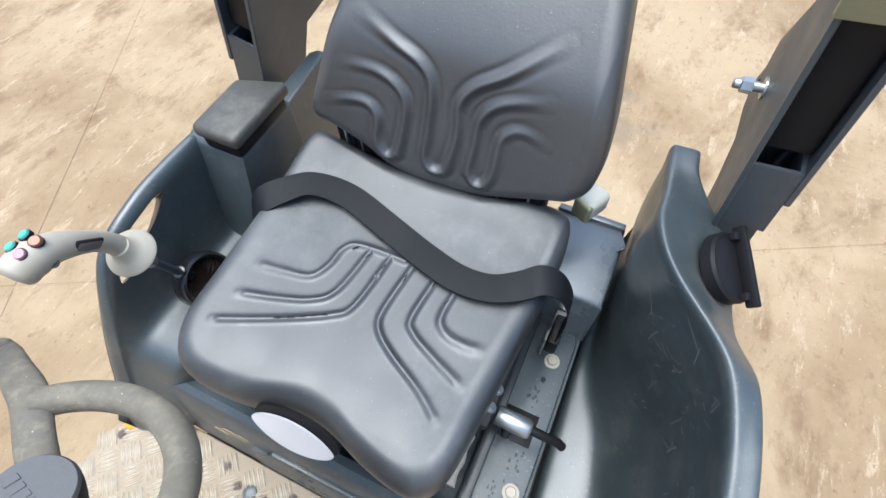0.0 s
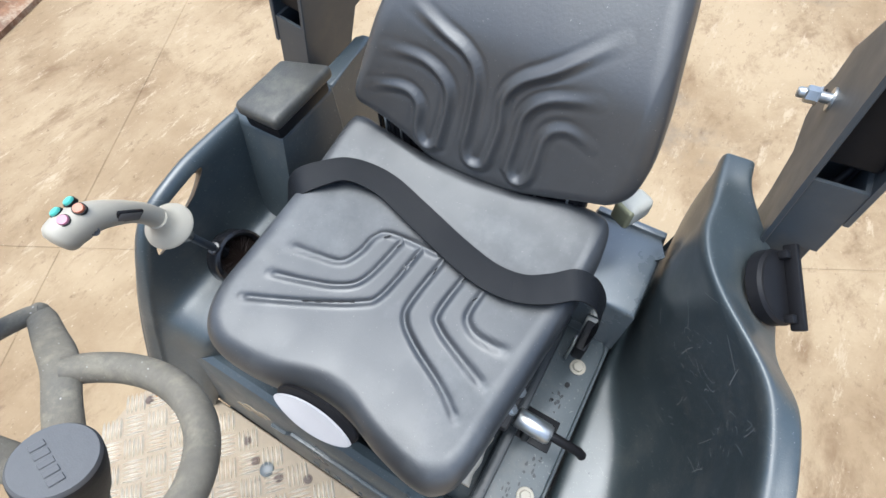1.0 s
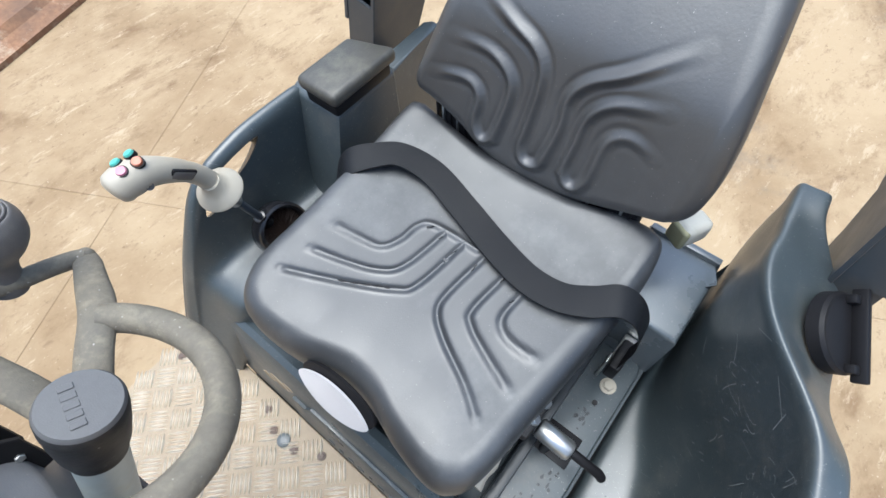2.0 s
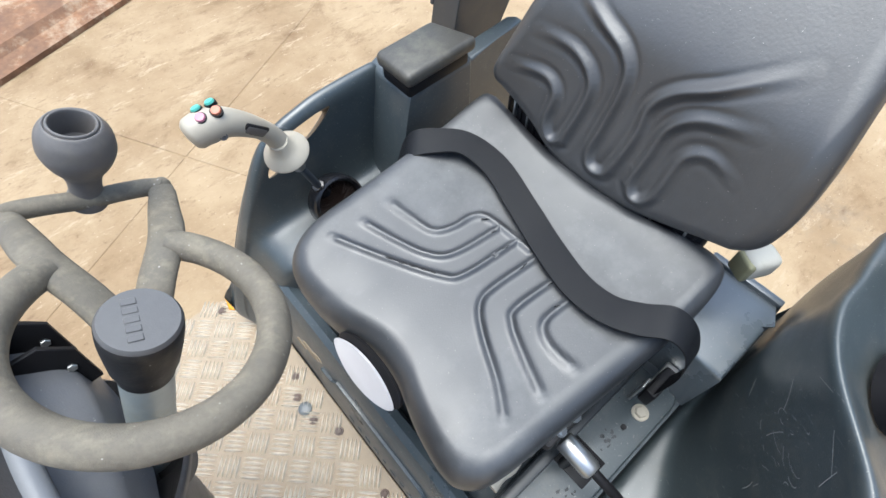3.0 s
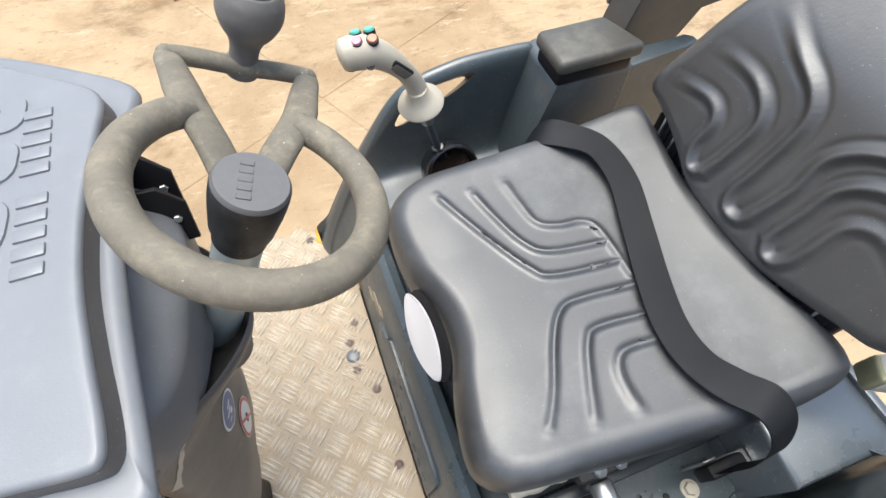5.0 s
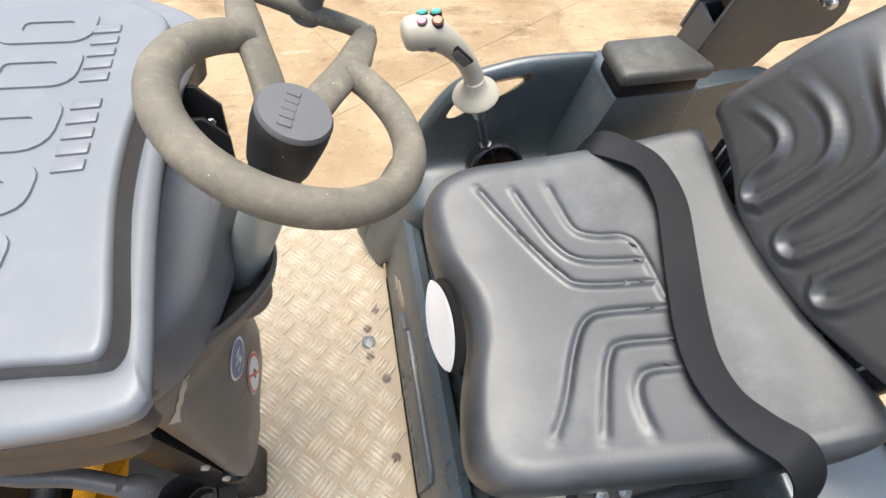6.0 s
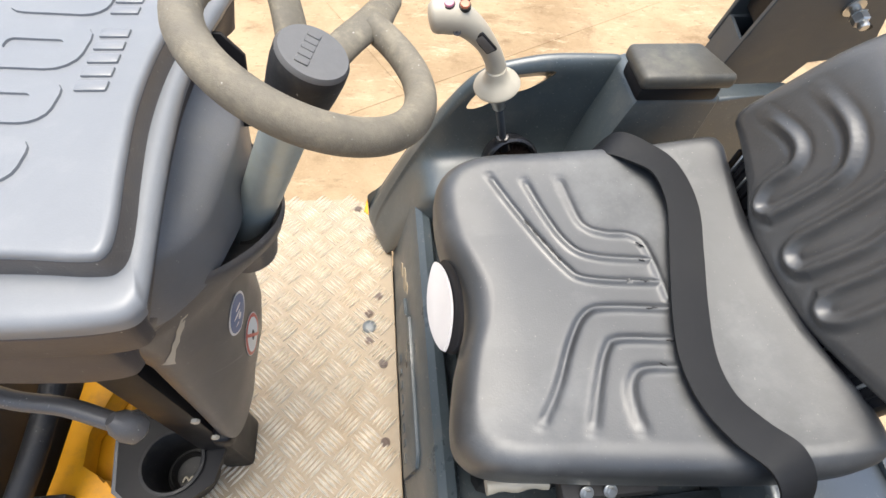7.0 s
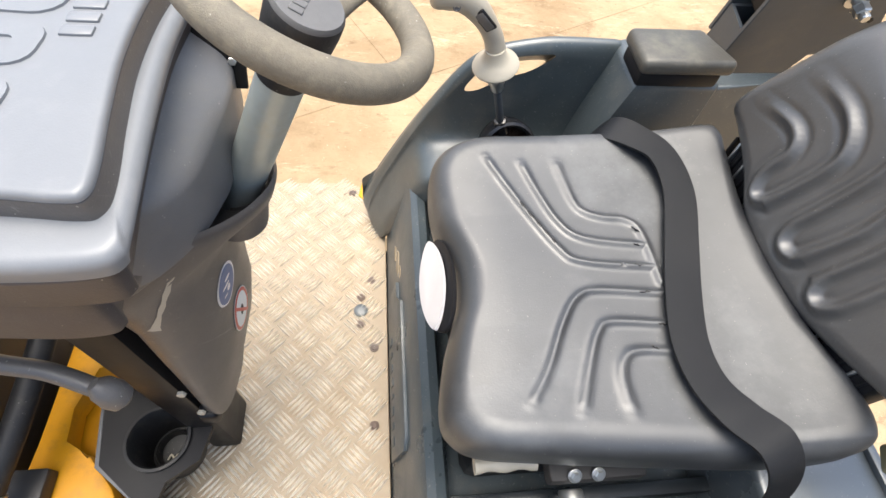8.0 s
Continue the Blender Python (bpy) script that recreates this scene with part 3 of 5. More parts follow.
BACK_RIBS = [
    [(0.129, 1.44), (0.074, 1.416), (0.03, 1.397), (0.01, 1.365), (0.01, 1.292), (0.012, 1.258), (0.004, 1.238), (-0.012, 1.234), (-0.026, 1.242), (-0.031, 1.262)],
    [(0.154, 1.37), (0.097, 1.369), (0.06, 1.35), (0.049, 1.317), (0.057, 1.244)],
    [(0.176, 1.309), (0.123, 1.317), (0.098, 1.301), (0.097, 1.264), (0.092, 1.246), (0.081, 1.234), (0.068, 1.236), (0.059, 1.248), (0.055, 1.266)],
    [(-0.162, 1.464), (-0.099, 1.415), (-0.056, 1.386), (-0.036, 1.354), (-0.038, 1.309), (-0.03, 1.25)],
    [(-0.162, 1.395), (-0.099, 1.375), (-0.071, 1.344), (-0.067, 1.3), (-0.063, 1.25)],
    [(-0.172, 1.338), (-0.134, 1.345), (-0.108, 1.325), (-0.104, 1.275), (-0.101, 1.254), (-0.091, 1.238), (-0.076, 1.237), (-0.066, 1.250), (-0.064, 1.272)],
]
BACK_RIBS = [[tuple(p) for p in smooth_line(r, 5)] for r in BACK_RIBS]


def back_top(a, b):
    return 0.019 * min(1, abs(a + 0.01) / 0.21) ** 4 - 0.008 * math.exp(-((b - 1.35) / 0.09) ** 2 - (a / 0.12) ** 2) - 0.31 * (b - 1.42 + math.sqrt((b - 1.42) ** 2 + 0.0009))


bm = bmesh.new()
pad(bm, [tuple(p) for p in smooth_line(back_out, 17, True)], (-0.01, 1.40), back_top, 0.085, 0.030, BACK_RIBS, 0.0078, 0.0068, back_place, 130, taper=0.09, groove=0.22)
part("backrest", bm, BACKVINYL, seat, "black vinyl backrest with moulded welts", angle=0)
bm = bmesh.new()
box(bm, (0.235, -0.01, 1.19), (0.05, 0.36, 0.10), 0.01)
hinge = part("hinge_frame", bm, BLACK, seat, "black steel hinge under the backrest")
for y in (0.182, 0.17, 0.155, 0.14, 0.124, 0.105, 0.093, 0.081, -0.10, -0.112, -0.124, -0.15, -0.164, -0.178):
    bm = bmesh.new()
    box(bm, (0.222, y, 1.215), (0.03, 0.004, 0.05), 0.001, 1)
    part("hinge_tooth", bm, STEEL if y in (0.17, 0.140, 0.093, -0.112, -0.164) else BLACK, hinge)
# badge on the front of the cushion
bm = bmesh.new()
u, v, a = basis((-0.80, 0, 0.6))
prism(bm, [(0.066 * math.cos(t), 0.0235 * math.sin(t) * abs(math.sin(t)) ** 0.45) for t in (2 * math.pi * k / 40 for k in range(40))], 0, 0.004, 0.0015, 2,
      Matrix.Translation((-0.243, 0.002, 1.150)) @ Matrix(((0, -0.60, -0.80), (1, 0, 0), (0, -0.80, 0.60))).to_4x4())
part("badge", bm, WHITE, seat, "blank white oval badge")
# Black oval stands in for the recess shadow behind the badge.
bm = bmesh.new()
prism(bm, [(0.068 * math.cos(t), 0.027 * math.sin(t)) for t in (2 * math.pi * k / 40 for k in range(40))], 0, 0.006, 0.002, 2,
      Matrix.Translation((-0.232, 0.0, 1.151)) @ Matrix(((0, -0.60, -0.80), (1, 0, 0), (0, -0.80, 0.60))).to_4x4())
part("badge_shadow", bm, BLACK, seat)
# recliner knob
bm = bmesh.new()
box(bm, (0.288, -0.256, 1.168), (0.052, 0.040, 0.046), 0.012, 4, Matrix.Rotation(radians(-28), 4, "Z"))
knob_part = part("recline_knob", bm, CREAM, seat, "stained cream recline knob")
bm = bmesh.new()
box(bm, (0.2680, -0.2460, 1.166), (0.014, 0.036, 0.042), 0.006, 3, Matrix.Rotation(radians(-28), 4, "Z"))
part("olive_face", bm, OLIVE, knob_part, "yellow-green front face")
# slide lever with wavy grip
bm = bmesh.new()
tube(bm, [(-0.205 + 0.0075 * k, -0.211, 1.09) for k in range(11)], [0.0095 + 0.0015 * math.cos(k * 1.3) for k in range(11)], 16)
part("wavy_grip", bm, IVORY, seat, "ivory ribbed lever grip")
# height lever: chrome sleeve on a black rod
lever = thing("seat_lever", (-0.06, -0.30, 0.902), "chrome sleeve on a black rod beside the seat", "lever")
bm = bmesh.new()
lathe(bm, [(0.0145, 0), (0.0165, 0.003), (0.0165, 0.055), (0.014, 0.06)], (-0.068, -0.236, 1.012), (0.0, -1, -0.12), 28)
part("sleeve", bm, STEEL, lever)
bm = bmesh.new()
tube(bm, [(-0.067, -0.29, 1.005), (-0.066, -0.345, 0.996), (-0.066, -0.352, 0.985)], 0.008, 14)
tube(bm, [(-0.068, -0.262, 1.0), (-0.068, -0.262, 0.90)], 0.009, 12)
part("rod", bm, BLACK, lever)

# ---- lap belt ----
belt = thing("lap_belt", (0.06, 0, 1.19), "black webbing lap belt lying loose across the seat", "seat belt")
CENTRE = [(0.024, 0.272, 1.120), (0.027, 0.256, 1.172), (0.040, 0.234, 1.207), (0.071, 0.203, 1.217), (0.098, 0.168, 1.218), (0.106, 0.108, 1.209), (0.085, 0.031, 1.204), (0.060, -0.046, 1.203),
          (0.043, -0.112, 1.205), (0.043, -0.163, 1.211), (0.057, -0.202, 1.222), (0.076, -0.233, 1.232), (0.086, -0.262, 1.212), (0.090, -0.282, 1.16), (0.096, -0.286, 1.09), (0.106, -0.284, 1.02)]
SIDE = [(0.80, 0.50, 0.30), (0.76, 0.52, 0.38), (0.70, 0.58, 0.36), (0.70, 0.68, 0.16), (0.90, 0.42, 0.04), (0.98, -0.14, 0.0), (0.95, -0.30, 0.0), (0.96, -0.27, 0), (0.99, -0.13, 0), (0.99, 0.12, 0.0), (0.92, 0.38, 0.08),
        (0.90, 0.42, 0.10), (0.95, 0.30, 0.08), (1, 0.12, 0.05), (1, 0, 0), (1, 0, 0)]
cs, ss = smooth_line(CENTRE, 8), smooth_line(SIDE, 8)
bm = bmesh.new()
rows = []
for c, s in zip(cs, ss):
    c, s = Vector(c), Vector(s).normalized()
    up = Vector((0, 0, 0.0016))
    rows.append([c - s * 0.0228 - up, c - s * 0.0228 + up, c + up * 1.2, c + s * 0.0228 + up, c + s * 0.0228 - up, c - up])
loft(bm, rows, closed=True, caps=True)
part("strap", bm, BELT, belt)
bm = bmesh.new()
box(bm, (0.110, -0.281, 1.0), (0.06, 0.02, 0.05), 0.005)
part("buckle", bm, BLACK, belt)
bm = bmesh.new()
box(bm, (0.140, -0.281, 0.985), (0.05, 0.024, 0.012), 0.003)
box(bm, (0.110, -0.268, 0.94), (0.022, 0.005, 0.09), 0.002)
part("buckle_frame", bm, STEEL, belt)

# ---- console with lever and armrest ----
right = thing("side_console", (0, 0.36, 0.7), "scuffed slate grey plastic side console with handle opening and armrest", "side console")


def con_row(x, rim, y_rim, y_out, floor, y_in, hole=(0.4, 0.8), skew=0.0):
    """One upright slice: foot of the inner face, tub floor, inner wall with two levels for the opening, rim, outer wall, foot."""
    f = min(floor, rim - 0.03)
    lv = lambda t: f + (rim - f) * t
    wall = y_rim - 0.028
    row = [(x, y_in, 0.74), (x, y_in, f - 0.012), (x, y_in + 0.012, f), (x, wall - 0.03, f), (x, wall - 0.008, f + 0.012), (x, wall, lv(hole[0])), (x, wall, lv(hole[1])),
            (x, wall + 0.004, rim - 0.008), (x, wall + 0.014, rim), (x, y_rim - 0.004, rim - 0.002), (x, y_rim + 0.004, rim - 0.014), (x, y_rim + 0.008, lv(hole[1])), (x, y_rim + 0.012, lv(hole[0])),
            (x, y_out, 0.9), (x, y_out, 0.74)]
    return [(px + skew * max(0, y_rim - py) / 0.1, py, pz) for px, py, pz in row]


slices = [con_row(-0.356, 0.79, 0.425, 0.44, 0.76, 0.345, skew=0.05), con_row(-0.350, 0.83, 0.425, 0.44, 0.79, 0.34, skew=0.048), con_row(-0.330, 0.885, 0.425, 0.44, 0.85, 0.335, skew=0.04), con_row(-0.281, 0.99, 0.42, 0.44, 0.95, 0.31, skew=0.02), con_row(-0.239, 1.075, 0.415, 0.435, 1.03, 0.28),
          con_row(-0.195, 1.155, 0.41, 0.435, 1.04, 0.26, (0.76, 0.84)), con_row(-0.158, 1.207, 0.41, 0.43, 1.045, 0.25, (0.62, 0.84)), con_row(-0.121, 1.234, 0.405, 0.43, 1.045, 0.25, (0.52, 0.86)), con_row(-0.08, 1.243, 0.405, 0.43, 1.045, 0.25, (0.5, 0.86)),
          con_row(-0.045, 1.25, 0.405, 0.43, 1.045, 0.25, (0.66, 0.86)), con_row(-0.018, 1.252, 0.405, 0.43, 1.045, 0.25, (0.80, 0.87)), con_row(0.03, 1.252, 0.405, 0.43, 1.045, 0.25, (0.75, 0.87)), con_row(0.085, 1.25, 0.405, 0.43, 1.045, 0.255), con_row(0.10, 1.25, 0.405, 0.43, 1.05, 0.26)]
bm = bmesh.new()
rows = loft(bm, slices, closed=True, caps=True)
tub = part("tub", bm, CONSOLE, right, angle=0)
sub = tub.modifiers.new("round", "SUBSURF")
sub.levels = sub.render_levels = 2
cut_bm = bmesh.new()
hole = smooth_line([(-0.163, 1.158), (-0.146, 1.190), (-0.118, 1.216), (-0.06, 1.228), (-0.022, 1.230), (-0.032, 1.216), (-0.062, 1.196), (-0.10, 1.182), (-0.14, 1.158)], 5, True)
loft(cut_bm, [[(x, y, z - 1.0 * (y - 0.377)) for x, z in hole] for y in (0.35, 0.50)], closed=True, caps=True)
bmesh.ops.recalc_face_normals(cut_bm, faces=cut_bm.faces)
cut_me = bpy.data.meshes.new("cutter")
cut_bm.to_mesh(cut_me)
cutter = new("cutter", cut_me)
mod = tub.modifiers.new("opening", "BOOLEAN")
mod.operation, mod.object, mod.solver = "DIFFERENCE", cutter, "FAST"
bpy.context.view_layer.update()
opened = bpy.data.meshes.new_from_object(tub.evaluated_get(bpy.context.evaluated_depsgraph_get()))
tub.modifiers.clear()
tub.data = opened
bpy.data.objects.remove(cutter)
for f in tub.data.polygons:
    f.use_smooth = True
tub.data.set_sharp_from_angle(angle=radians(40))
# armrest block and rear wing
bm = bmesh.new()
block = [(0.082, 0.285), (0.082, 0.402), (0.10, 0.41), (0.222, 0.41), (0.226, 0.40), (0.226, 0.295), (0.215, 0.285)]
prism(bm, block, 1.0, 1.247, 0.012, 4)
for v in bm.verts:
    if v.co.x < 0.12:
        v.co.x -= 0.26 * (1.247 - v.co.z)
part("armrest_block", bm, CONSOLE, right)
bm = bmesh.new()
prism(bm, [(0.20, 0.290), (0.21, 0.335), (0.36, 0.342), (0.375, 0.330), (0.375, 0.312), (0.30, 0.303)], 0.90, 1.238, 0.010, 4)
part("rear_wing", bm, CONSOLE, right)
bm = bmesh.new()
prism(bm, [(0.20, 0.33), (0.20, 0.41), (0.37, 0.41), (0.37, 0.33)], 0.80, 1.13, 0.008, 3)
part("rear_deck", bm, CONSOLE, right)
bm = bmesh.new()
box(bm, (0.143, 0.318, 1.258), (0.132, 0.072, 0.026), 0.006)
part("pad_base", bm, BLACK, right)
bm = bmesh.new()
box(bm, (0.146, 0.318, 1.283), (0.148, 0.088, 0.026), 0.010, 4)
for v in bm.verts:
    v.co.z += 0.003 * math.sin((v.co.x - 0.08) * 22)
    v.co.x -= 0.028 * max(0, (v.co.x - 0.10) / 0.12) * max(0, (v.co.y - 0.29) / 0.07)
part("arm_pad", bm, PADV, right, "worn black vinyl arm pad, dusty on top")

# ---- joystick ----
stick = thing("joystick", (-0.105, 0.30, 1.05), "ivory joystick with four coloured buttons on a black boot", "joystick")
hub, up = Vector((-0.085, 0.316, 1.083)), Vector((0.10, -0.88, 0.40)).normalized()
ba, bb = basis(up)[:2]
bm = bmesh.new()
lathe(bm, [(0.030, -0.022), (0.044, -0.022), (0.0500, -0.015), (0.0515, 0.010), (0.0500, 0.0165), (0.0455, 0.019), (0.0405, 0.015), (0.038, -0.002), (0.012, -0.006)], hub, up, 40)
part("boot_drum", bm, GLOSS, stick, "glossy black round boot housing")
bm = bmesh.new()
lathe(bm, [(0.0385, 0.001), (0.022, -0.002), (0.006, 0.0)], hub, up, 36)
rng = random.Random(5)
for k in range(110):
    q = 2 * math.pi * k / 110 + rng.uniform(-0.03, 0.03)
    e, w = ba * math.cos(q) + bb * math.sin(q), ba * -math.sin(q) + bb * math.cos(q)
    root, tip = hub + e * 0.039 + up * 0.004, hub + e * rng.uniform(0.006, 0.018) + w * rng.uniform(-0.005, 0.005) + up * rng.uniform(0.004, 0.012)
    v = [bm.verts.new(root - w * 0.0010), bm.verts.new(root + w * 0.0010), bm.verts.new(root + up * 0.0018), bm.verts.new(tip)]
    for a, b, c in ((0, 1, 3), (1, 2, 3), (2, 0, 3), (0, 2, 1)):
        bm.faces.new((v[a], v[b], v[c]))
part("bristles", bm, BRISTLE, stick, "dark brown bristles inside the boot", angle=20)
S0, S1 = Vector((-0.099, 0.330, 1.116)), Vector((-0.136, 0.312, 1.252))
bm = bmesh.new()
lathe(bm, [(0.0155, -0.006), (0.0135, 0.004), (0.0120, 0.016), (0.0105, 0.020), (0.007, 0.021)], S0, S1 - S0, 20)
part("shaft_gaiter", bm, GLOSS, stick, "black gaiter at the foot of the shaft")
bm = bmesh.new()
tube(bm, [S0, S1], 0.0066, 18)
part("shaft", bm, POST, stick, "dark metal shaft")
bm = bmesh.new()
lathe(bm, [(0.0095, -0.046), (0.0105, -0.044), (0.0105, -0.031), (0.0132, -0.030), (0.0138, -0.027), (0.0138, -0.002), (0.012, 0)], S1, S1 - S0, 22)
collar = part("collar", bm, STEEL, stick)
bolt(collar, S1 + Vector((0.002, -0.012, -0.016)), (0.1, -1, 0.1), 0.004, STEEL, 0, 0.003)
bm = bmesh.new()
lathe(bm, [(0.02, -0.004), (0.034, -0.003), (0.0355, 0.0), (0.034, 0.004), (0.024, 0.010), (0.017, 0.02), (0.0145, 0.03)], S1 + Vector((0, 0, 0.004)), S1 - S0 + Vector((0, 0, 0.03)), 36)
part("flange", bm, IVORY, stick)
bm = bmesh.new()
grip = smooth_line([(-0.138, 0.313, 1.27), (-0.145, 0.313, 1.295), (-0.158, 0.311, 1.32), (-0.178, 0.308, 1.345), (-0.200, 0.308, 1.362), (-0.222, 0.310, 1.366), (-0.238, 0.311, 1.363), (-0.244, 0.311, 1.362)], 5)
rad = [float(r) for r in np.interp(np.linspace(0, 1, len(grip)), [0, 0.14, 0.3, 0.48, 0.66, 0.82, 0.94, 1], [0.0165, 0.0145, 0.0145, 0.018, 0.0225, 0.0215, 0.015, 0.004])]
tube(bm, grip, rad, 24, hint=(0, 1, 0))
part("grip", bm, IVORY, stick)
for (x, y), mat, nm in (((-0.216, 0.320), TEAL, "teal_button"), ((-0.198, 0.319), TEAL, "teal_button"), ((-0.219, 0.303), PINK, "pink_button"), ((-0.199, 0.301), ORANGE, "orange_button")):
    bm = bmesh.new()
    lathe(bm, [(0.0078, -0.004), (0.0078, 0.001)], (x, y, 1.3855), (-0.1, (y - 0.3108) * 35, 1), 20)
    ring = part("button_ring", bm, BLACK, stick)
    bm = bmesh.new()
    lathe(bm, [(0.0064, 0), (0.0064, 0.0025), (0.0055, 0.004), (0.002, 0.0045)], (x, y, 1.3855), (-0.1, (y - 0.3108) * 35, 1), 20)
    part(nm, bm, mat, stick)
bm = bmesh.new()
box(bm, (-0.168, 0.292, 1.338), (0.030, 0.006, 0.014), 0.002, 2, Matrix.Rotation(radians(46), 4, "Y") @ Matrix.Rotation(radians(20), 4, "X"))
rocker = part("rocker", bm, SPINNER, stick, "brownish grey rocker switch")
bm = bmesh.new()
box(bm, (-0.168, 0.2925, 1.338), (0.034, 0.005, 0.0175), 0.002, 2, Matrix.Rotation(radians(46), 4, "Y") @ Matrix.Rotation(radians(20), 4, "X"))
part("rocker_frame", bm, BLACK, rocker)
bm = bmesh.new()
lathe(bm, [(0.0052, -0.003), (0.0052, 0.0012), (0.0040, 0.0016), (0.0036, 0.0002), (0.0026, 0.0), (0.0010, 0.0014)], (-0.208, 0.2895, 1.357), (-0.1, -1, 0.35), 16)
part("socket", bm, KNOB, stick, "small recessed screw")

# ---- outer console beside the other edge of the platform ----
left = thing("side_tub", (0.1, -0.43, 0.7), "scratched slate grey plastic side panel with tall rear pillar", "side console")


slope = lambda y: 1.190 + 0.727 * (y + 0.462)


def left_row(x, rim, y_in, y_out, foot, foot_out, floor, drop=0.0):
    """One upright slice: foot, ledge, inner wall, rim; towards the rear the rim falls outwards as a shoulder by drop."""
    f = min(floor, rim - 0.04)
    swell = 0.03 * max(0, min(1, (0.20 - x) / 0.10))
    top = rim - drop * (rim - slope(y_out))
    lie = lambda t: (x, y_in - 0.012 + (y_out + 0.008 - y_in + 0.012) * t, rim - 0.002 + (top - rim + 0.002) * t)
    return [(x, foot, 0.74), (x, foot, f - 0.012), (x, foot - 0.010, f), (x, foot_out, f + 0.002), (x, foot_out - 0.004 - swell * 0.5, f + 0.03),
            (x, foot_out * 0.3 + y_in * 0.7 - swell, f * 0.6 + rim * 0.4), (x, foot_out * 0.1 + y_in * 0.9 - swell * 0.6, f * 0.3 + rim * 0.7), (x, y_in - 0.004, rim - 0.05), (x, y_in + 0.001, rim - 0.022), (x, y_in, rim - 0.007), (x, y_in - 0.005, rim - 0.001), lie(0.05), lie(0.5), lie(0.92), (x, y_out + 0.003, top - 0.002), (x, y_out, top - 0.010),
            (x, y_out - 0.002, top - 0.07), (x, y_out - 0.004, 0.95), (x, y_out - 0.004, 0.74)]


slices = [left_row(0.388, 1.252, -0.342, -0.387, -0.335, -0.352, 0.95), left_row(0.385, 1.256, -0.341, -0.388, -0.336, -0.352, 0.94), left_row(0.372, 1.257, -0.341, -0.389, -0.337, -0.352, 0.93), left_row(0.345, 1.256, -0.343, -0.391, -0.340, -0.356, 0.91),
          left_row(0.328, 1.255, -0.345, -0.405, -0.341, -0.357, 0.91, 0.5), left_row(0.31, 1.254, -0.347, -0.450, -0.342, -0.358, 0.905, 1), left_row(0.285, 1.253, -0.351, -0.482, -0.342, -0.36, 0.90, 1), left_row(0.25, 1.252, -0.347, -0.500, -0.343, -0.354, 0.90, 1),
          left_row(0.20, 1.25, -0.362, -0.508, -0.345, -0.362, 0.82, 1), left_row(0.15, 1.25, -0.393, -0.514, -0.348, -0.378, 0.79, 0.9), left_row(0.11, 1.25, -0.431, -0.519, -0.348, -0.393, 0.785, 0.6), left_row(0.07, 1.25, -0.467, -0.524, -0.349, -0.41, 0.785, 0.25), left_row(0.035, 1.25, -0.484, -0.527, -0.35, -0.43, 0.785, 0.05),
          left_row(-0.04, 1.25, -0.496, -0.534, -0.352, -0.45, 0.785), left_row(-0.12, 1.245, -0.50, -0.538, -0.355, -0.46, 0.785), left_row(-0.22, 1.23, -0.50, -0.54, -0.358, -0.465, 0.785), left_row(-0.30, 1.18, -0.50, -0.54, -0.36, -0.465, 0.785), left_row(-0.32, 1.10, -0.50, -0.54, -0.362, -0.465, 0.80)]
bm = bmesh.new()
rows = loft(bm, slices)
bm.faces.new(rows[0])
bm.faces.new(rows[-1][::-1])
tub = part("panel", bm, CONSOLE, left, angle=0)
sub = tub.modifiers.new("round", "SUBSURF")
sub.levels = sub.render_levels = 2
bpy.context.view_layer.update()
shaped = bpy.data.meshes.new_from_object(tub.evaluated_get(bpy.context.evaluated_depsgraph_get()))
tub.modifiers.clear()
tub.data = shaped
for f in shaped.polygons:
    f.use_smooth = True
# hairline scratches over the inner wall
tree = BVHTree.FromPolygons([v.co + BASE[tub] for v in shaped.vertices], [tuple(f.vertices) for f in shaped.polygons])
rng = random.Random(11)
bm = bmesh.new()
for k in range(70):
    if k < 40:
        cx, cz, r = (0.115, 0.02, -0.10)[k % 3] + rng.gauss(0, 0.016), 1.10 + rng.gauss(0, 0.03), rng.uniform(0.004, 0.016)
        t0 = rng.uniform(0, 6.28)
        path = [(cx + r * math.cos(t0 + 0.22 * j), cz + 0.8 * r * math.sin(t0 + 0.22 * j)) for j in range(rng.randint(4, 10))]
    else:
        x, z, t, bend = rng.uniform(-0.2, 0.2), rng.uniform(0.98, 1.22), rng.uniform(0.6, 2.4), rng.uniform(-0.12, 0.12)
        path = []
        for j in range(rng.randint(3, 7)):
            path.append((x, z))
            x, z, t = x + 0.007 * math.cos(t), z + 0.007 * math.sin(t), t + bend
    w = rng.uniform(0.0003, 0.0008)
    last = None
    for j, (x, z) in enumerate(path):
        place, nrm, _, _ = tree.ray_cast(Vector((x, -0.30, z)), Vector((0, -1, 0)))
        if place is None or place.y < -0.53:
            last = None
            continue
        if nrm.y < 0:
            nrm = -nrm
        q = path[min(j + 1, len(path) - 1)], path[max(j - 1, 0)]
        side = nrm.cross(Vector((q[0][0] - q[1][0], 0, q[0][1] - q[1][1]))).normalized() * w
        pair = [bm.verts.new(place + nrm * 0.0006 + side), bm.verts.new(place + nrm * 0.0006 - side)]
        if last:
            bm.faces.new((last[0], last[1], pair[1], pair[0]))
        last = pair
tagged(part("scuffing", bm, SCRATCH, tub, "pale hairline scratches", angle=0), kind="stuff")
cap_m = Matrix.Translation((0.226, -0.474, 1.200)) @ Matrix.Rotation(radians(36), 4, "X") @ Matrix.Rotation(radians(32), 4, "Z")
bm = bmesh.new()
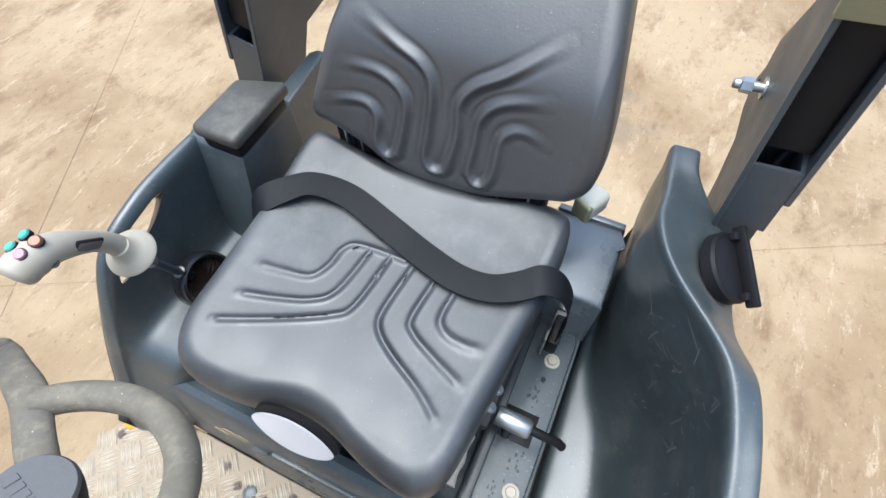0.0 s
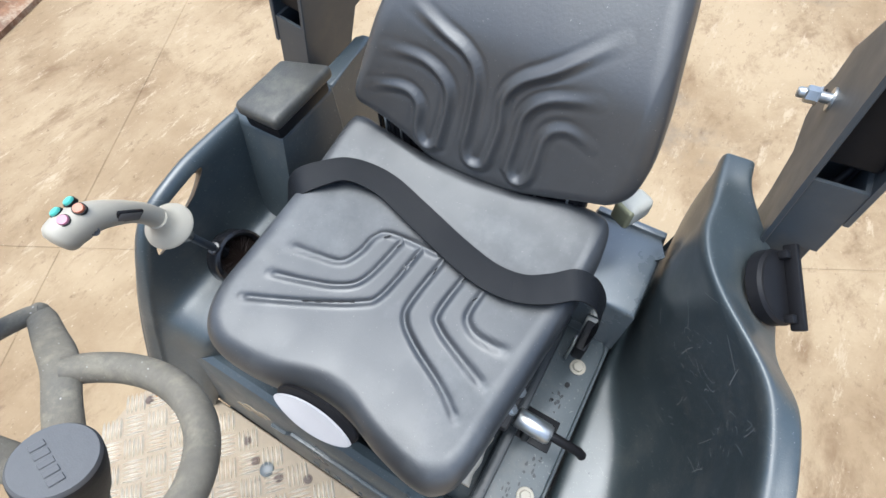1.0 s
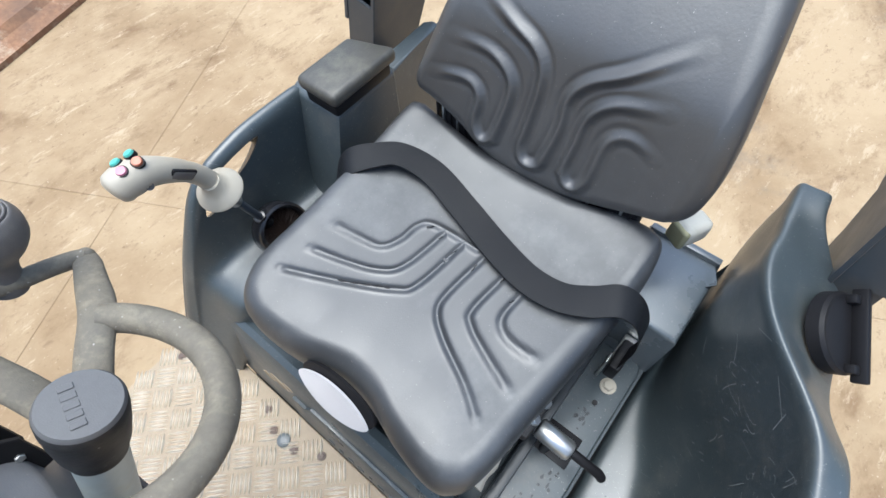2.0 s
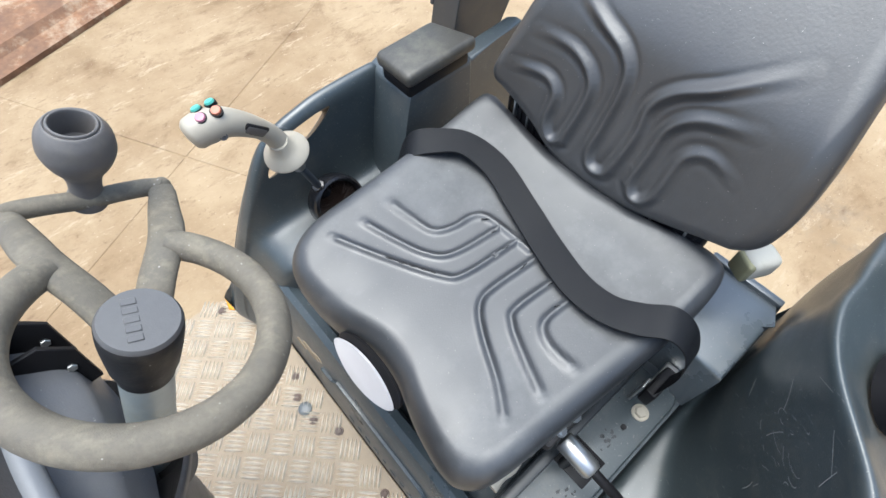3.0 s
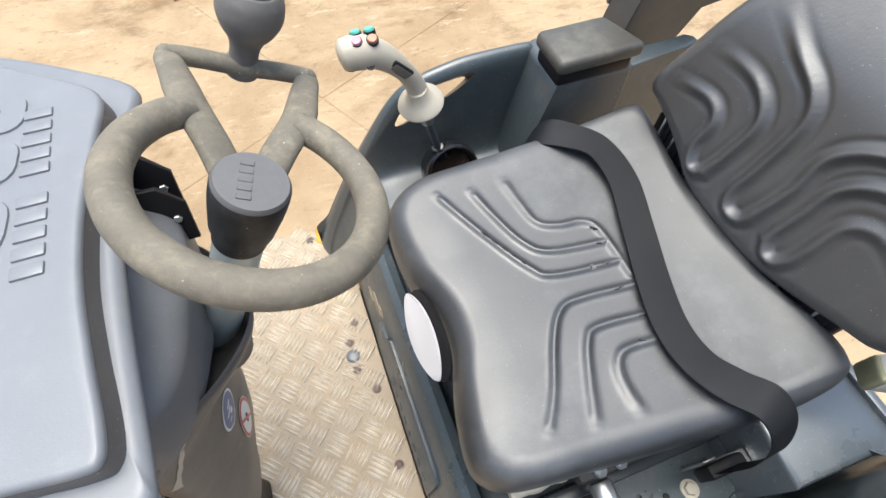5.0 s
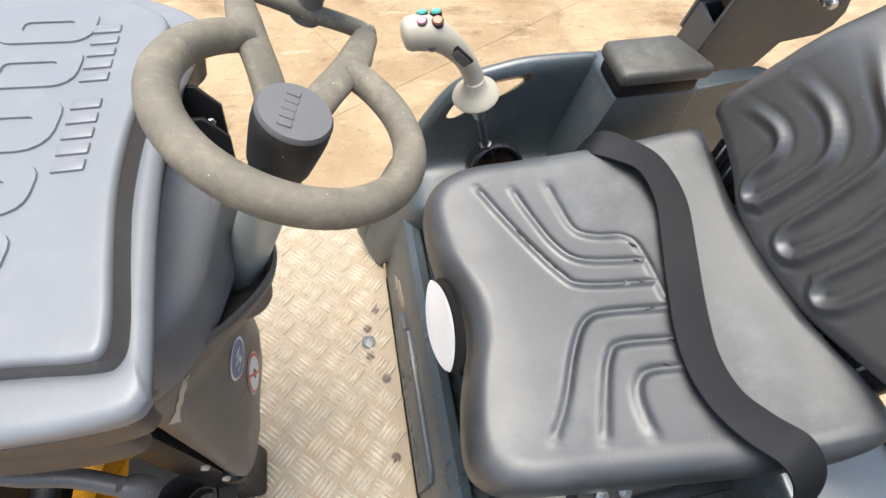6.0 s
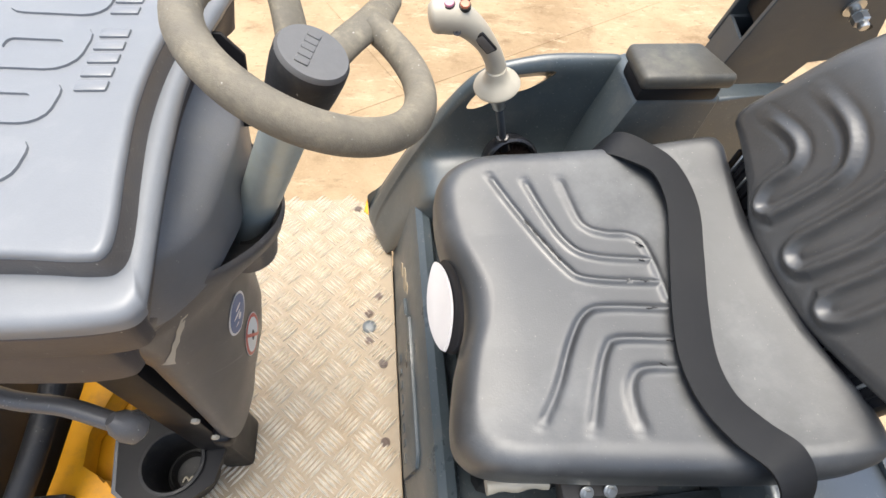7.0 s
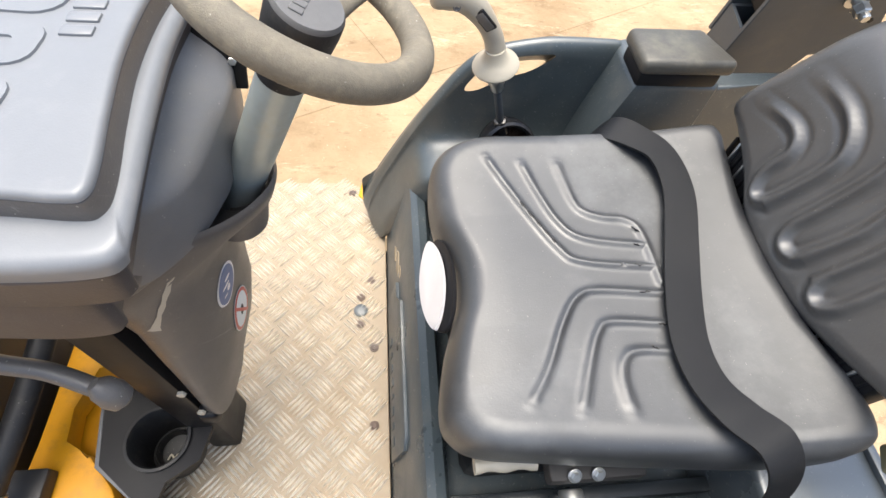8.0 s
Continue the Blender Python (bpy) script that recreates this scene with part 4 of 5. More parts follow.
lathe(bm, [(0.054, -0.01), (0.054, 0.006), (0.050, 0.010), (0.045, 0.008), (0.041, 0.009), (0.01, 0.0095)], (0, 0, 0), seg=40)
bmesh.ops.transform(bm, matrix=cap_m, verts=bm.verts)
cap = part("round_cap", bm, BLACK, left, "round black cap with a bar grip")
bm = bmesh.new()
box(bm, (0, -0.016, 0.018), (0.122, 0.010, 0.020), 0.003)
box(bm, (-0.045, -0.004, 0.014), (0.012, 0.012, 0.014), 0.002)
box(bm, (0.045, -0.004, 0.014), (0.012, 0.012, 0.014), 0.002)
bmesh.ops.transform(bm, matrix=cap_m, verts=bm.verts)
part("cap_grip", bm, BLACK, cap)


# ---- roll bar posts ----
def post(side, at, tilt, rise, label):
    """A hollow lower tube with two cheek plates, between which the folding upper tube is bolted; it leans inwards."""
    ob = thing("roll_bar_post", (at[0] + 0.04, at[1], 0.7), label, "roll bar post", "roll bar posts")
    lean = Matrix.Translation(at) @ Matrix.Rotation(radians(tilt * side), 4, "X")
    s = side
    w, d = 0.066, 0.075

    def put(name, bm, mat, label="", smooth=True):
        bmesh.ops.transform(bm, matrix=lean, verts=bm.verts)
        return part(name, bm, mat, ob, label, smooth)
    bm = bmesh.new()
    q = 0.006
    corners = [(0, 0), (d, 0), (d, s * w), (0, s * w)]
    inside_c = [(q, s * q), (d - q, s * q), (d - q, s * (w - q)), (q, s * (w - q))]
    loft(bm, [[(x, y, -0.16) for x, y in inside_c], [(x, y, -0.002) for x, y in inside_c], [(x, y, 0.0) for x, y in inside_c], [(x, y, 0.0) for x, y in corners], [(x, y, -0.002) for x, y in corners], [(x, y, -0.125) for x, y in corners],
              [(x, y, -0.126) for x, y in corners], [(x * 0.7, y * 0.65, -0.126) for x, y in corners], [(x * 0.7, y * 0.65, -0.5) for x, y in corners]], closed=True, caps=True)
    put("lower_tube", bm, POST)
    bm = bmesh.new()
    tube(bm, [(0.012, s * 0.02, -0.06), (0.05, s * 0.045, -0.01)], 0.006, 12)
    put("pin", bm, BLACK)
    b = rise
    cheek = [(-0.004, -0.50), (0.10, -0.50), (0.13, -0.17), (0.155, -0.10 + b), (0.225, -0.09 + b), (0.238, -0.07 + b), (0.236, -0.04 + b), (0.21, 0.0 + b), (0.205, 0.05 + b), (0.10, 0.18 + b), (0.08, 0.55), (-0.004, 0.55)]
    bm = bmesh.new()
    prism(bm, cheek, -0.004, 0.004, 0.0015, 1, Matrix.Rotation(radians(90), 4, "X"))
    put("inner_cheek", bm, POST, "wide grey cheek plate")
    bm = bmesh.new()
    prism(bm, [(-0.002, -0.06), (0.06, -0.06), (0.075, 0.0), (0.08, 0.10), (0.08, 0.55), (-0.002, 0.55)], -0.004, 0.004, 0.0015, 1, Matrix.Translation((0, s * (w + 0.004), 0)) @ Matrix.Rotation(radians(90), 4, "X"))
    put("outer_cheek", bm, POST)
    bm = bmesh.new()
    box(bm, (0.046, s * (w / 2), 0.30), (0.066, w - 0.006, 0.56), 0.006, 3)
    put("upper_tube", bm, BLACK, "dark folding upper tube")
    bm = bmesh.new()
    at_ = (0.135, -s * 0.004, 0.018 + b * 1.03)
    lathe(bm, [(0.016, 0), (0.016, 0.003), (0.0075, 0.003), (0.0075, 0.040), (0.006, 0.043)], at_, (0, -s, 0), 20)
    lathe(bm, [(0.013, 0.016), (0.013, 0.018), (0.0118, 0.018), (0.0118, 0.031), (0.010, 0.033)], at_, (0, -s, 0), 6)
    put("cross_bolt", bm, STEEL, "zinc bolt and nut", False)
    bm = bmesh.new()
    lathe(bm, [(0.0045, 0), (0.0045, 0.002)], (0.20, -s * 0.004, -0.02 + b), (0, -s, 0), 12)
    put("rivet_hole", bm, BLACK)
    bm = bmesh.new()
    box(bm, (-0.006, s * 0.05, 0.26), (0.010, 0.115, 0.095), 0.003)
    put("washer_plate", bm, OLIVE, "yellow zinc plated washer plate")
    bm = bmesh.new()
    lathe(bm, [(0.021, 0), (0.021, 0.004), (0.015, 0.004), (0.015, 0.014), (0.013, 0.016)], (-0.011, s * 0.040, 0.262), (-1, 0, 0), 6)
    put("plate_bolt", bm, STEEL, "zinc bolt head", False)
    return ob


post(1, (0.30, 0.407, 1.262), 12, 0.06, "slate grey steel roll bar post beside the armrest console")
post(-1, (0.30, -0.430, 1.335), 5, 0.0, "slate grey steel roll bar post with bolted folding joint")

# ---- steering wheel ----
wheel = thing("steering_wheel", (-0.439, 0.002, 1.33), "worn grey-brown foam steering wheel with spinner knob on a galvanised column", "steering wheel")
WC, WN, WR = Vector((-0.345, -0.034, 1.5535)), Vector((0.481, 0.162, 1.0)).normalized(), 0.0685
wu = Vector((1, 0, 0)) - WN * WN.x
wu.normalize()
wv = WN.cross(wu)
LONG = 1.154
wp = lambda a, r, h=0.0: WC + (wu * math.cos(a) + wv * LONG * math.sin(a)) * r + WN * h
HB = Vector((-0.439, 0.002, 1.339))
HT = Vector((-0.348, -0.020, 1.541))
ax = (HT - HB).normalized()
K = radians(88)
G = radians(29)
bm = bmesh.new()
n = 72
pts = [wp(K + G + (2 * math.pi - 2 * G) * k / n, WR) for k in range(n + 1)]
tube(bm, pts, 0.0102, 20, hint=WN)
part("rim", bm, RIM, wheel)
CORNER = {1: wp(K + radians(22), WR * 1.88), -1: wp(K - radians(22), WR * 1.98)}
for sgn in (1, -1):
    bm = bmesh.new()
    cross = wp(K + sgn * (G - 0.02), WR * 1.06, 0.002)
    start = HT - WN * 0.024 + (cross - HT) * 0.1
    path = [Vector(p) for p in smooth_line([start, start + (cross - start) * 0.5 + WN * 0.004, cross, cross + (CORNER[sgn] - cross) * 0.55, CORNER[sgn]], 5)]
    tube(bm, path, [float(r) for r in np.interp(np.linspace(0, 1, len(path)), [0, 0.3, 0.6, 0.9, 1], [0.0118, 0.0115, 0.0115, 0.0095, 0.0074])], 18, hint=WN, squash=0.56)
    part("spoke", bm, RIM, wheel)
bm = bmesh.new()
middle = (CORNER[1] + CORNER[-1]) / 2
inward = (WC - middle).normalized()
bar = smooth_line([CORNER[1] + inward * 0.002, CORNER[1] + (middle - CORNER[1]) * 0.15 - inward * 0.0015, CORNER[1] + (middle - CORNER[1]) * 0.5 - inward * 0.002, middle, CORNER[-1] + (middle - CORNER[-1]) * 0.5 - inward * 0.002, CORNER[-1] + (middle - CORNER[-1]) * 0.15 - inward * 0.0015, CORNER[-1] + inward * 0.002], 6)
for sgn in (1, -1):
    lathe(bm, [(0.0006, -0.0070), (0.004, -0.0060), (0.0064, -0.003), (0.0070, 0.0), (0.0064, 0.003), (0.004, 0.0060), (0.0006, 0.0070)], CORNER[sgn], WN, 18)
tube(bm, bar, 0.0070, 16, hint=WN)
part("knob_bar", bm, RIM, wheel)
bm = bmesh.new()
KN = Vector((0.031, -0.010, 0.072)).normalized()
KB = Vector((-0.3385, 0.1105, 1.5285))
lathe(bm, [(r * 0.87, h * 0.87) for r, h in smooth_line([(0.0140, -0.010), (0.0142, 0.0), (0.0122, 0.004), (0.0122, 0.016), (0.0150, 0.027), (0.0215, 0.038), (0.0256, 0.049), (0.0260, 0.057), (0.0244, 0.066), (0.0205, 0.0725), (0.0182, 0.0745), (0.0170, 0.0735), (0.0164, 0.0755), (0.0148, 0.0755), (0.0140, 0.071), (0.0132, 0.055)], 4)], KB, KN, 48)
part("spinner_knob", bm, SPINNER, wheel, "grey rubber spinner knob, hollow on top")
bm = bmesh.new()
lathe(bm, [(0.0185, -0.062), (0.0190, -0.052), (0.0215, -0.046), (0.0236, -0.024), (0.0243, -0.012), (0.0240, -0.003), (0.0220, 0.0), (0.006, 0.0008)], HT, ax, 40)
hub = part("hub", bm, RUBBER, wheel)
bm = bmesh.new()
lathe(bm, [(0.0236, -0.006), (0.0236, -0.0015), (0.0220, 0.001), (0.004, 0.0016)], HT, ax, 40)
part("hub_cap", bm, KNOB, wheel, "grey hub cap with raised mark")
bm = bmesh.new()
hu, hv, ha = basis(ax)
M = Matrix.Translation(HT) @ Matrix((hu, hv, ha)).transposed().to_4x4()
for k in range(5):
    box(bm, M @ Vector((-0.013 + k * 0.0065, 0.004, 0.0014)), (0.0046, 0.0085, 0.0014), 0.0004, 1, M.to_3x3().to_4x4())
part("raised_mark", bm, KNOB, hub)
bm = bmesh.new()
tube(bm, [HB - ax * 0.05, HT - ax * 0.05], 0.0175, 28)
part("column", bm, COLUMN, wheel, "galvanised steel steering column")

# ---- dashboard ----
dash = thing("dashboard", (-0.56, 0, 0.75), "grey moulded dashboard hood over a dark column cowl", "dashboard")
edge = [(-0.80, 0.33), (-0.62, 0.265), (-0.54, 0.235), (-0.47, 0.19), (-0.430, 0.155), (-0.431, 0.12), (-0.440, 0.07), (-0.445, 0.01), (-0.443, -0.05), (-0.438, -0.11), (-0.434, -0.155), (-0.435, -0.167), (-0.446, -0.174), (-0.48, -0.176), (-0.54, -0.174), (-0.62, -0.170), (-0.80, -0.165)]
edge = [tuple(p) for p in smooth_line(edge, 6)][::-1]
bm = bmesh.new()
slab_of(bm, edge, 1.4835, 1.500, 0.008, taper=0.004)
part("hood", bm, HOOD, dash)
shrink = lambda k: [(x - k * min(1, max(0, (x + 0.56) / 0.1)), y * (1 - 0.01 * k / 0.01)) for x, y in edge]
# Band and skirt carry the hood's side shade in their colour.
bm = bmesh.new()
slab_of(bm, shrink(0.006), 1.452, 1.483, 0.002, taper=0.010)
part("side_band", bm, BAND, dash, "dusty side band of the hood, side shade painted dark")
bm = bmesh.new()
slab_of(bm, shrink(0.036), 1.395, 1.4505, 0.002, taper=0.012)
part("skirt", bm, BAND, dash, "lower skirt of the hood, side shade painted dark")
inner = [(-0.80, 0.30), (-0.62, 0.235), (-0.54, 0.20), (-0.475, 0.155), (-0.446, 0.125), (-0.449, 0.08), (-0.457, 0.02), (-0.458, -0.035), (-0.453, -0.085), (-0.447, -0.128), (-0.448, -0.146), (-0.460, -0.149), (-0.50, -0.145), (-0.60, -0.140), (-0.80, -0.137)]
inner = [tuple(p) for p in smooth_line(inner, 6)][::-1]
bm = bmesh.new()
slab_of(bm, inner, 1.5135, 1.5185, 0.004)
raised = part("raised_panel", bm, HOOD, dash, "raised grey top panel")
# Wall takes the darker cowl plastic as painted shade below the panel edge.
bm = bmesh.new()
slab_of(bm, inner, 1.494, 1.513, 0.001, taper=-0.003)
part("panel_wall", bm, HOOD_SIDE, raised, "dusty wall round the raised panel, side shade painted dark")


def raised_frame(bm, m, w, h, inner_w, inner_h, t):
    """A plain raised rounded frame."""
    loops = []
    for a, b, z in ((w, h, 0), (w - 0.001, h - 0.001, t), (inner_w, inner_h, t), (inner_w - 0.001, inner_h - 0.001, 0)):
        e, r = [], min(a, b) * 0.35
        for cx, cy, t0 in ((a / 2 - r, b / 2 - r, 0), (-a / 2 + r, b / 2 - r, 90), (-a / 2 + r, -b / 2 + r, 180), (a / 2 - r, -b / 2 + r, 270)):
            for k in range(5):
                q = radians(t0 + 22.5 * k)
                e.append(m @ Vector((cx + r * math.cos(q), cy + r * math.sin(q), z)))
        loops.append(e)
    loft(bm, loops, closed=True)


# plain raised frames and blocks stand in for the maker's lettering
for k, y in enumerate((-0.082, -0.034, 0.020, 0.076, 0.124)):
    bm = bmesh.new()
    m = Matrix.Translation((-0.538 + 0.0025 * k, y, 1.5176)) @ Matrix.Rotation(radians(-4), 4, "Z")
    raised_frame(bm, m, 0.068, (0.036, 0.040, 0.05, 0.042, 0.040)[k], 0.036, 0.012, 0.0024)
    part("raised_frame", bm, HOOD, raised)
for k in range(11):
    if k == 5:
        continue
    bm = bmesh.new()
    m = Matrix.Translation((-0.486, -0.022 + k * 0.0138, 1.5185))
    box(bm, m.translation, (0.019, 0.0095, 0.0035), 0.0012, 2)
    part("raised_block", bm, HOOD, raised)


def ring(z, x0, x1, y0, y1, e=2.6, n=48, skew=0.0):
    cx, cy, a, b = (x0 + x1) / 2, (y0 + y1) / 2, (x1 - x0) / 2, (y1 - y0) / 2
    out = []
    for k in range(n):
        t = 2 * math.pi * k / n
        c, s = math.cos(t), math.sin(t)
        px, py = cx + a * math.copysign(abs(c) ** (2 / e), c), cy + b * math.copysign(abs(s) ** (2 / e), s)
        out.append((px + skew * (py - y1) * (px - x0) / (x1 - x0), py, z))
    return out


LIP = [(-0.402, -0.012, 1.372), (-0.406, 0.026, 1.368), (-0.424, 0.062, 1.372), (-0.46, 0.085, 1.39), (-0.54, 0.09, 1.396), (-0.575, 0.0, 1.396), (-0.565, -0.09, 1.396), (-0.53, -0.138, 1.40),
       (-0.49, -0.138, 1.405), (-0.464, -0.116, 1.412), (-0.449, -0.092, 1.400), (-0.434, -0.070, 1.386), (-0.416, -0.043, 1.376)]
lip = [Vector(p) for p in smooth_line(LIP, 4, True)]
LM = Vector((-0.47, -0.02, 1.36))
sink = lambda k, dz: [LM + (p - LM) * k + Vector((0, 0, dz)) for p in lip]
nl = len(lip)
well = [HB + Vector((0.027 * math.cos(t), 0.027 * math.sin(t), 0.006)) for t in (2 * math.pi * k / nl for k in range(nl))]
deep = [p + Vector((-0.01, 0, -0.05)) for p in well]
bm = bmesh.new()
loft(bm, [deep, well, sink(0.90, -0.012), sink(0.965, -0.002), sink(0.985, 0.0), sink(1.0, -0.003), sink(1.0, -0.009), sink(0.93, -0.022), ring(1.335, -0.58, -0.434, -0.116, 0.060, 2.1, nl, 0.16), ring(1.30, -0.565, -0.442, -0.112, 0.054, 2.2, nl, 0.20), ring(1.262, -0.556, -0.448, -0.110, 0.050, 2.3, nl, 0.22), ring(1.20, -0.555, -0.457, -0.109, 0.062, 2.5, nl, 0.24),
          ring(1.14, -0.555, -0.464, -0.109, 0.062, 2.6, nl, 0.24), ring(1.08, -0.555, -0.478, -0.110, 0.050, 2.6, nl, 0.22), ring(1.02, -0.555, -0.502, -0.111, 0.010, 2.6, nl, 0.15), ring(0.995, -0.552, -0.51, -0.108, -0.005, 2.6, nl, 0.1)], closed=True, caps=True)
cowl = part("cowl", bm, HOOD_SIDE, dash, "dark grey column cowl with scratches", angle=60)
bm = bmesh.new()
box(bm, (-0.553, -0.092, 0.976), (0.028, 0.040, 0.032), 0.008, 3)
part("cowl_foot", bm, BLACK, dash, "black steel foot under the cowl")
bm = bmesh.new()
box(bm, (-0.590, -0.058, 1.03), (0.05, 0.08, 0.56), 0.008)
part("pedestal", bm, BLACK, dash, "black steel pedestal")
for at in ((-0.545, -0.112, 1.11), (-0.545, -0.113, 1.035)):
    bolt(dash, at, (0, -1, 0.1), 0.0055, IVORY, 0, 0.004)
bm = bmesh.new()
slab_of(bm, [tuple(p) for p in smooth_line([(-0.50, 0.132), (-0.458, 0.124), (-0.441, 0.104), (-0.430, 0.066), (-0.424, 0.03), (-0.424, 0.008), (-0.427, -0.02), (-0.429, -0.045), (-0.432, -0.070), (-0.438, -0.092), (-0.448, -0.112), (-0.461, -0.128), (-0.49, -0.14), (-0.53, -0.12), (-0.54, 0.0), (-0.53, 0.13)], 5, True)], 1.378, 1.448, 0.009, taper=0.006)
for v in bm.verts:
    if v.co.z < 1.41:
        k = max(0.0, min(1.0, (-0.03 - v.co.y) / 0.10))
        v.co += Vector((-0.012 * k, 0.003 * k, 0.012 * k))
for v in bm.verts:
    if v.co.z > 1.43:
        v.co.z += 0.024 * max(0.0, min(1.0, (-0.428 - v.co.x) / 0.03))
part("shoulder", bm, SHOULDER, dash, "dark shoulder panel notched round the column")
for dx, dy, zz in ((0.0, -0.030, 1.464), (0.004, -0.054, 1.452)):
    bm = bmesh.new()
    prism(bm, [(-0.04, -0.03), (0.018, -0.03), (0.021, 0.006), (0.006, 0.024), (-0.04, 0.026)], -0.002, 0.002, 0.0008, 1,
          Matrix.Translation((-0.440 + dx, 0.108 + dy, zz)) @ Matrix.Rotation(radians(75), 4, "X"))
    bracket = part("bracket", bm, BLACK, dash, "black steel bracket plate")
    bolt(bracket, (-0.430 + dx, 0.106 + dy, zz - 0.006), (0.0, -1, 0.25), 0.0036, STEEL, 1.4, 0.003)


COWL_TREE = BVHTree.FromPolygons([v.co + BASE[cowl] for v in cowl.data.vertices], [tuple(f.vertices) for f in cowl.data.polygons])


def decal(name, c, normal, up, w, h, mat, parent, lift, shape=None, n=36, rings=6, label=""):
    """A thin film laid on the cowl: an ellipse, or a strip whose half width along its length is given by shape()."""
    a = Vector(normal).normalized()
    v = (Vector(up) - a * a.dot(Vector(up))).normalized()
    u = v.cross(a)
    bm = bmesh.new()

    def lay(x, y):
        start = Vector(c) + u * x + v * y + a * 0.05
        place, nrm, _, _ = COWL_TREE.ray_cast(start, -a, 0.2)
        if place is None:
            place, nrm = Vector(c) + u * x + v * y, a
        if nrm.dot(a) < 0:
            nrm = -nrm
        return bm.verts.new(place + nrm * lift)
    if shape:
        rows = [[lay(shape(k / 12) * t, h * (k / 6 - 1)) for t in (-1, 0, 1)] for k in range(13)]
        for p, q in zip(rows, rows[1:]):
            for k in range(2):
                bm.faces.new((p[k], p[k + 1], q[k + 1], q[k]))
    else:
        mid, last = lay(0, 0), None
        for i in range(1, rings + 1):
            row = [lay(w * i / rings * math.cos(t), h * i / rings * math.sin(t)) for t in (2 * math.pi * k / n for k in range(n))]
            for k in range(n):
                if last:
                    bm.faces.new((last[k], row[k], row[(k + 1) % n], last[(k + 1) % n]))
                else:
                    bm.faces.new((mid, row[k], row[(k + 1) % n]))
            last = row
    return part(name, bm, mat, parent, label, angle=0)


BC, BN, BU = Vector((-0.475, -0.038, 1.234)), (0.95, -0.28, -0.12), (0.02, -0.005, 0.083)
blue = decal("blue_sticker", BC, BN, BU, 0.0200, 0.0420, PAPER, dash, 0.0006, label="blue oval sticker with white border and marks")
decal("face", BC, BN, BU, 0.0172, 0.0385, BLUE, blue, 0.0010)
for dx, dy, w, h in ((0.002, 0.014, 0.006, 0.0035), (-0.002, 0.002, 0.008, 0.003), (0.003, -0.010, 0.0035, 0.007), (-0.004, -0.018, 0.004, 0.002)):
    m = Vector(BC) + Vector((0.3 * dx, dx, 0)) + Vector(BU).normalized() * dy
    decal("mark", m, BN, BU, w, h, PAPER, blue, 0.0013, n=12, rings=2)
RC, RN, RU = Vector((-0.488, -0.018, 1.138)), (0.95, -0.24, -0.16), (0.02, 0.005, 0.083)
red = decal("red_sticker", RC, RN, RU, 0.0205, 0.0440, PAPER, dash, 0.0006, label="round white sticker with red ring and red bar")
decal("ring", RC, RN, RU, 0.0195, 0.0425, RED, red, 0.0009)
decal("face", RC, RN, RU, 0.0155, 0.0365, PAPER, red, 0.0012)
decal("mark", RC, RN, RU, 0.004, 0.012, BLACK, red, 0.0014, n=12, rings=2)
decal("bar", RC, RN, (0.01, -0.03, 0.05), 0.003, 0.030, RED, red, 0.0017, shape=lambda t: 0.0022)
SC, SN = Vector((-0.494, -0.111, 1.3155)), (0.05, -0.99, -0.05)
decal("scratch", SC, SN, (0.039, 0.0, 0.075), 0.004, 0.040, IVORY, dash, 0.0006, shape=lambda t: 0.0022 + 0.0035 * max(0, 1 - t / 0.2) - 0.0006 * math.sin(t * 23), label="pale scratch down to bare plastic")

# ---- cup holder, side plate and hand lever ----
CUP = Vector((-0.650, -0.112, 0.0))
cup = thing("cup_holder", (-0.642, -0.114, 0.75), "black plastic cup holder sunk in a steel shelf", "cup holder")
bm = bmesh.new()
lathe(bm, [(r * 0.88, h) for r, h in [(0.0465, 0.045), (0.0485, 0.140), (0.0520, 0.1465), (0.0540, 0.1475), (0.0540, 0.1495), (0.0490, 0.150), (0.0465, 0.146), (0.0440, 0.075), (0.0420, 0.062), (0.001, 0.060)]], CUP + Vector((0, 0, 0.75)), seg=44, caps=False)
part("cup", bm, RUBBER, cup)
bm = bmesh.new()
lathe(bm, [(r * 0.88, h) for r, h in [(0.0345, 0.060), (0.0345, 0.082), (0.0320, 0.085), (0.0300, 0.082), (0.0290, 0.066), (0.001, 0.064)]], CUP + Vector((0.004, -0.002, 0.75)), seg=36, caps=False)
part("inner_ring", bm, RUBBER, cup)
bm = bmesh.new()
tube(bm, smooth_line([(-0.660, -0.128, 0.818), (-0.656, -0.120, 0.819), (-0.650, -0.126, 0.819), (-0.646, -0.120, 0.819), (-0.641, -0.128, 0.818)], 4), 0.0016, 8)
part("pull_tab", bm, IVORY, cup, "pale bent tab at the bottom")
plate_thing = thing("bracket_plate", (-0.67, -0.12, 0.75), "black folded steel shelf with edges worn bare", "bracket plate")
SHELF = [(-0.742, -0.03), (-0.738, -0.085), (-0.728, -0.146), (-0.662, -0.198), (-0.634, -0.200), (-0.628, -0.174), (-0.585, -0.146), (-0.575, -0.10), (-0.575, -0.02), (-0.63, -0.01), (-0.70, -0.02)]
rim_pts, n_side = [], 5
for (ax_, ay_), (bx_, by_) in zip(SHELF, SHELF[1:] + SHELF[:1]):
    rim_pts += [(ax_ + (bx_ - ax_) * k / n_side, ay_ + (by_ - ay_) * k / n_side) for k in range(n_side)]
round_pts = []
for px, py in rim_pts:
    q = Vector((px - CUP.x, py - CUP.y)).normalized() * 0.0445
    round_pts.append((CUP.x + q.x, CUP.y + q.y))
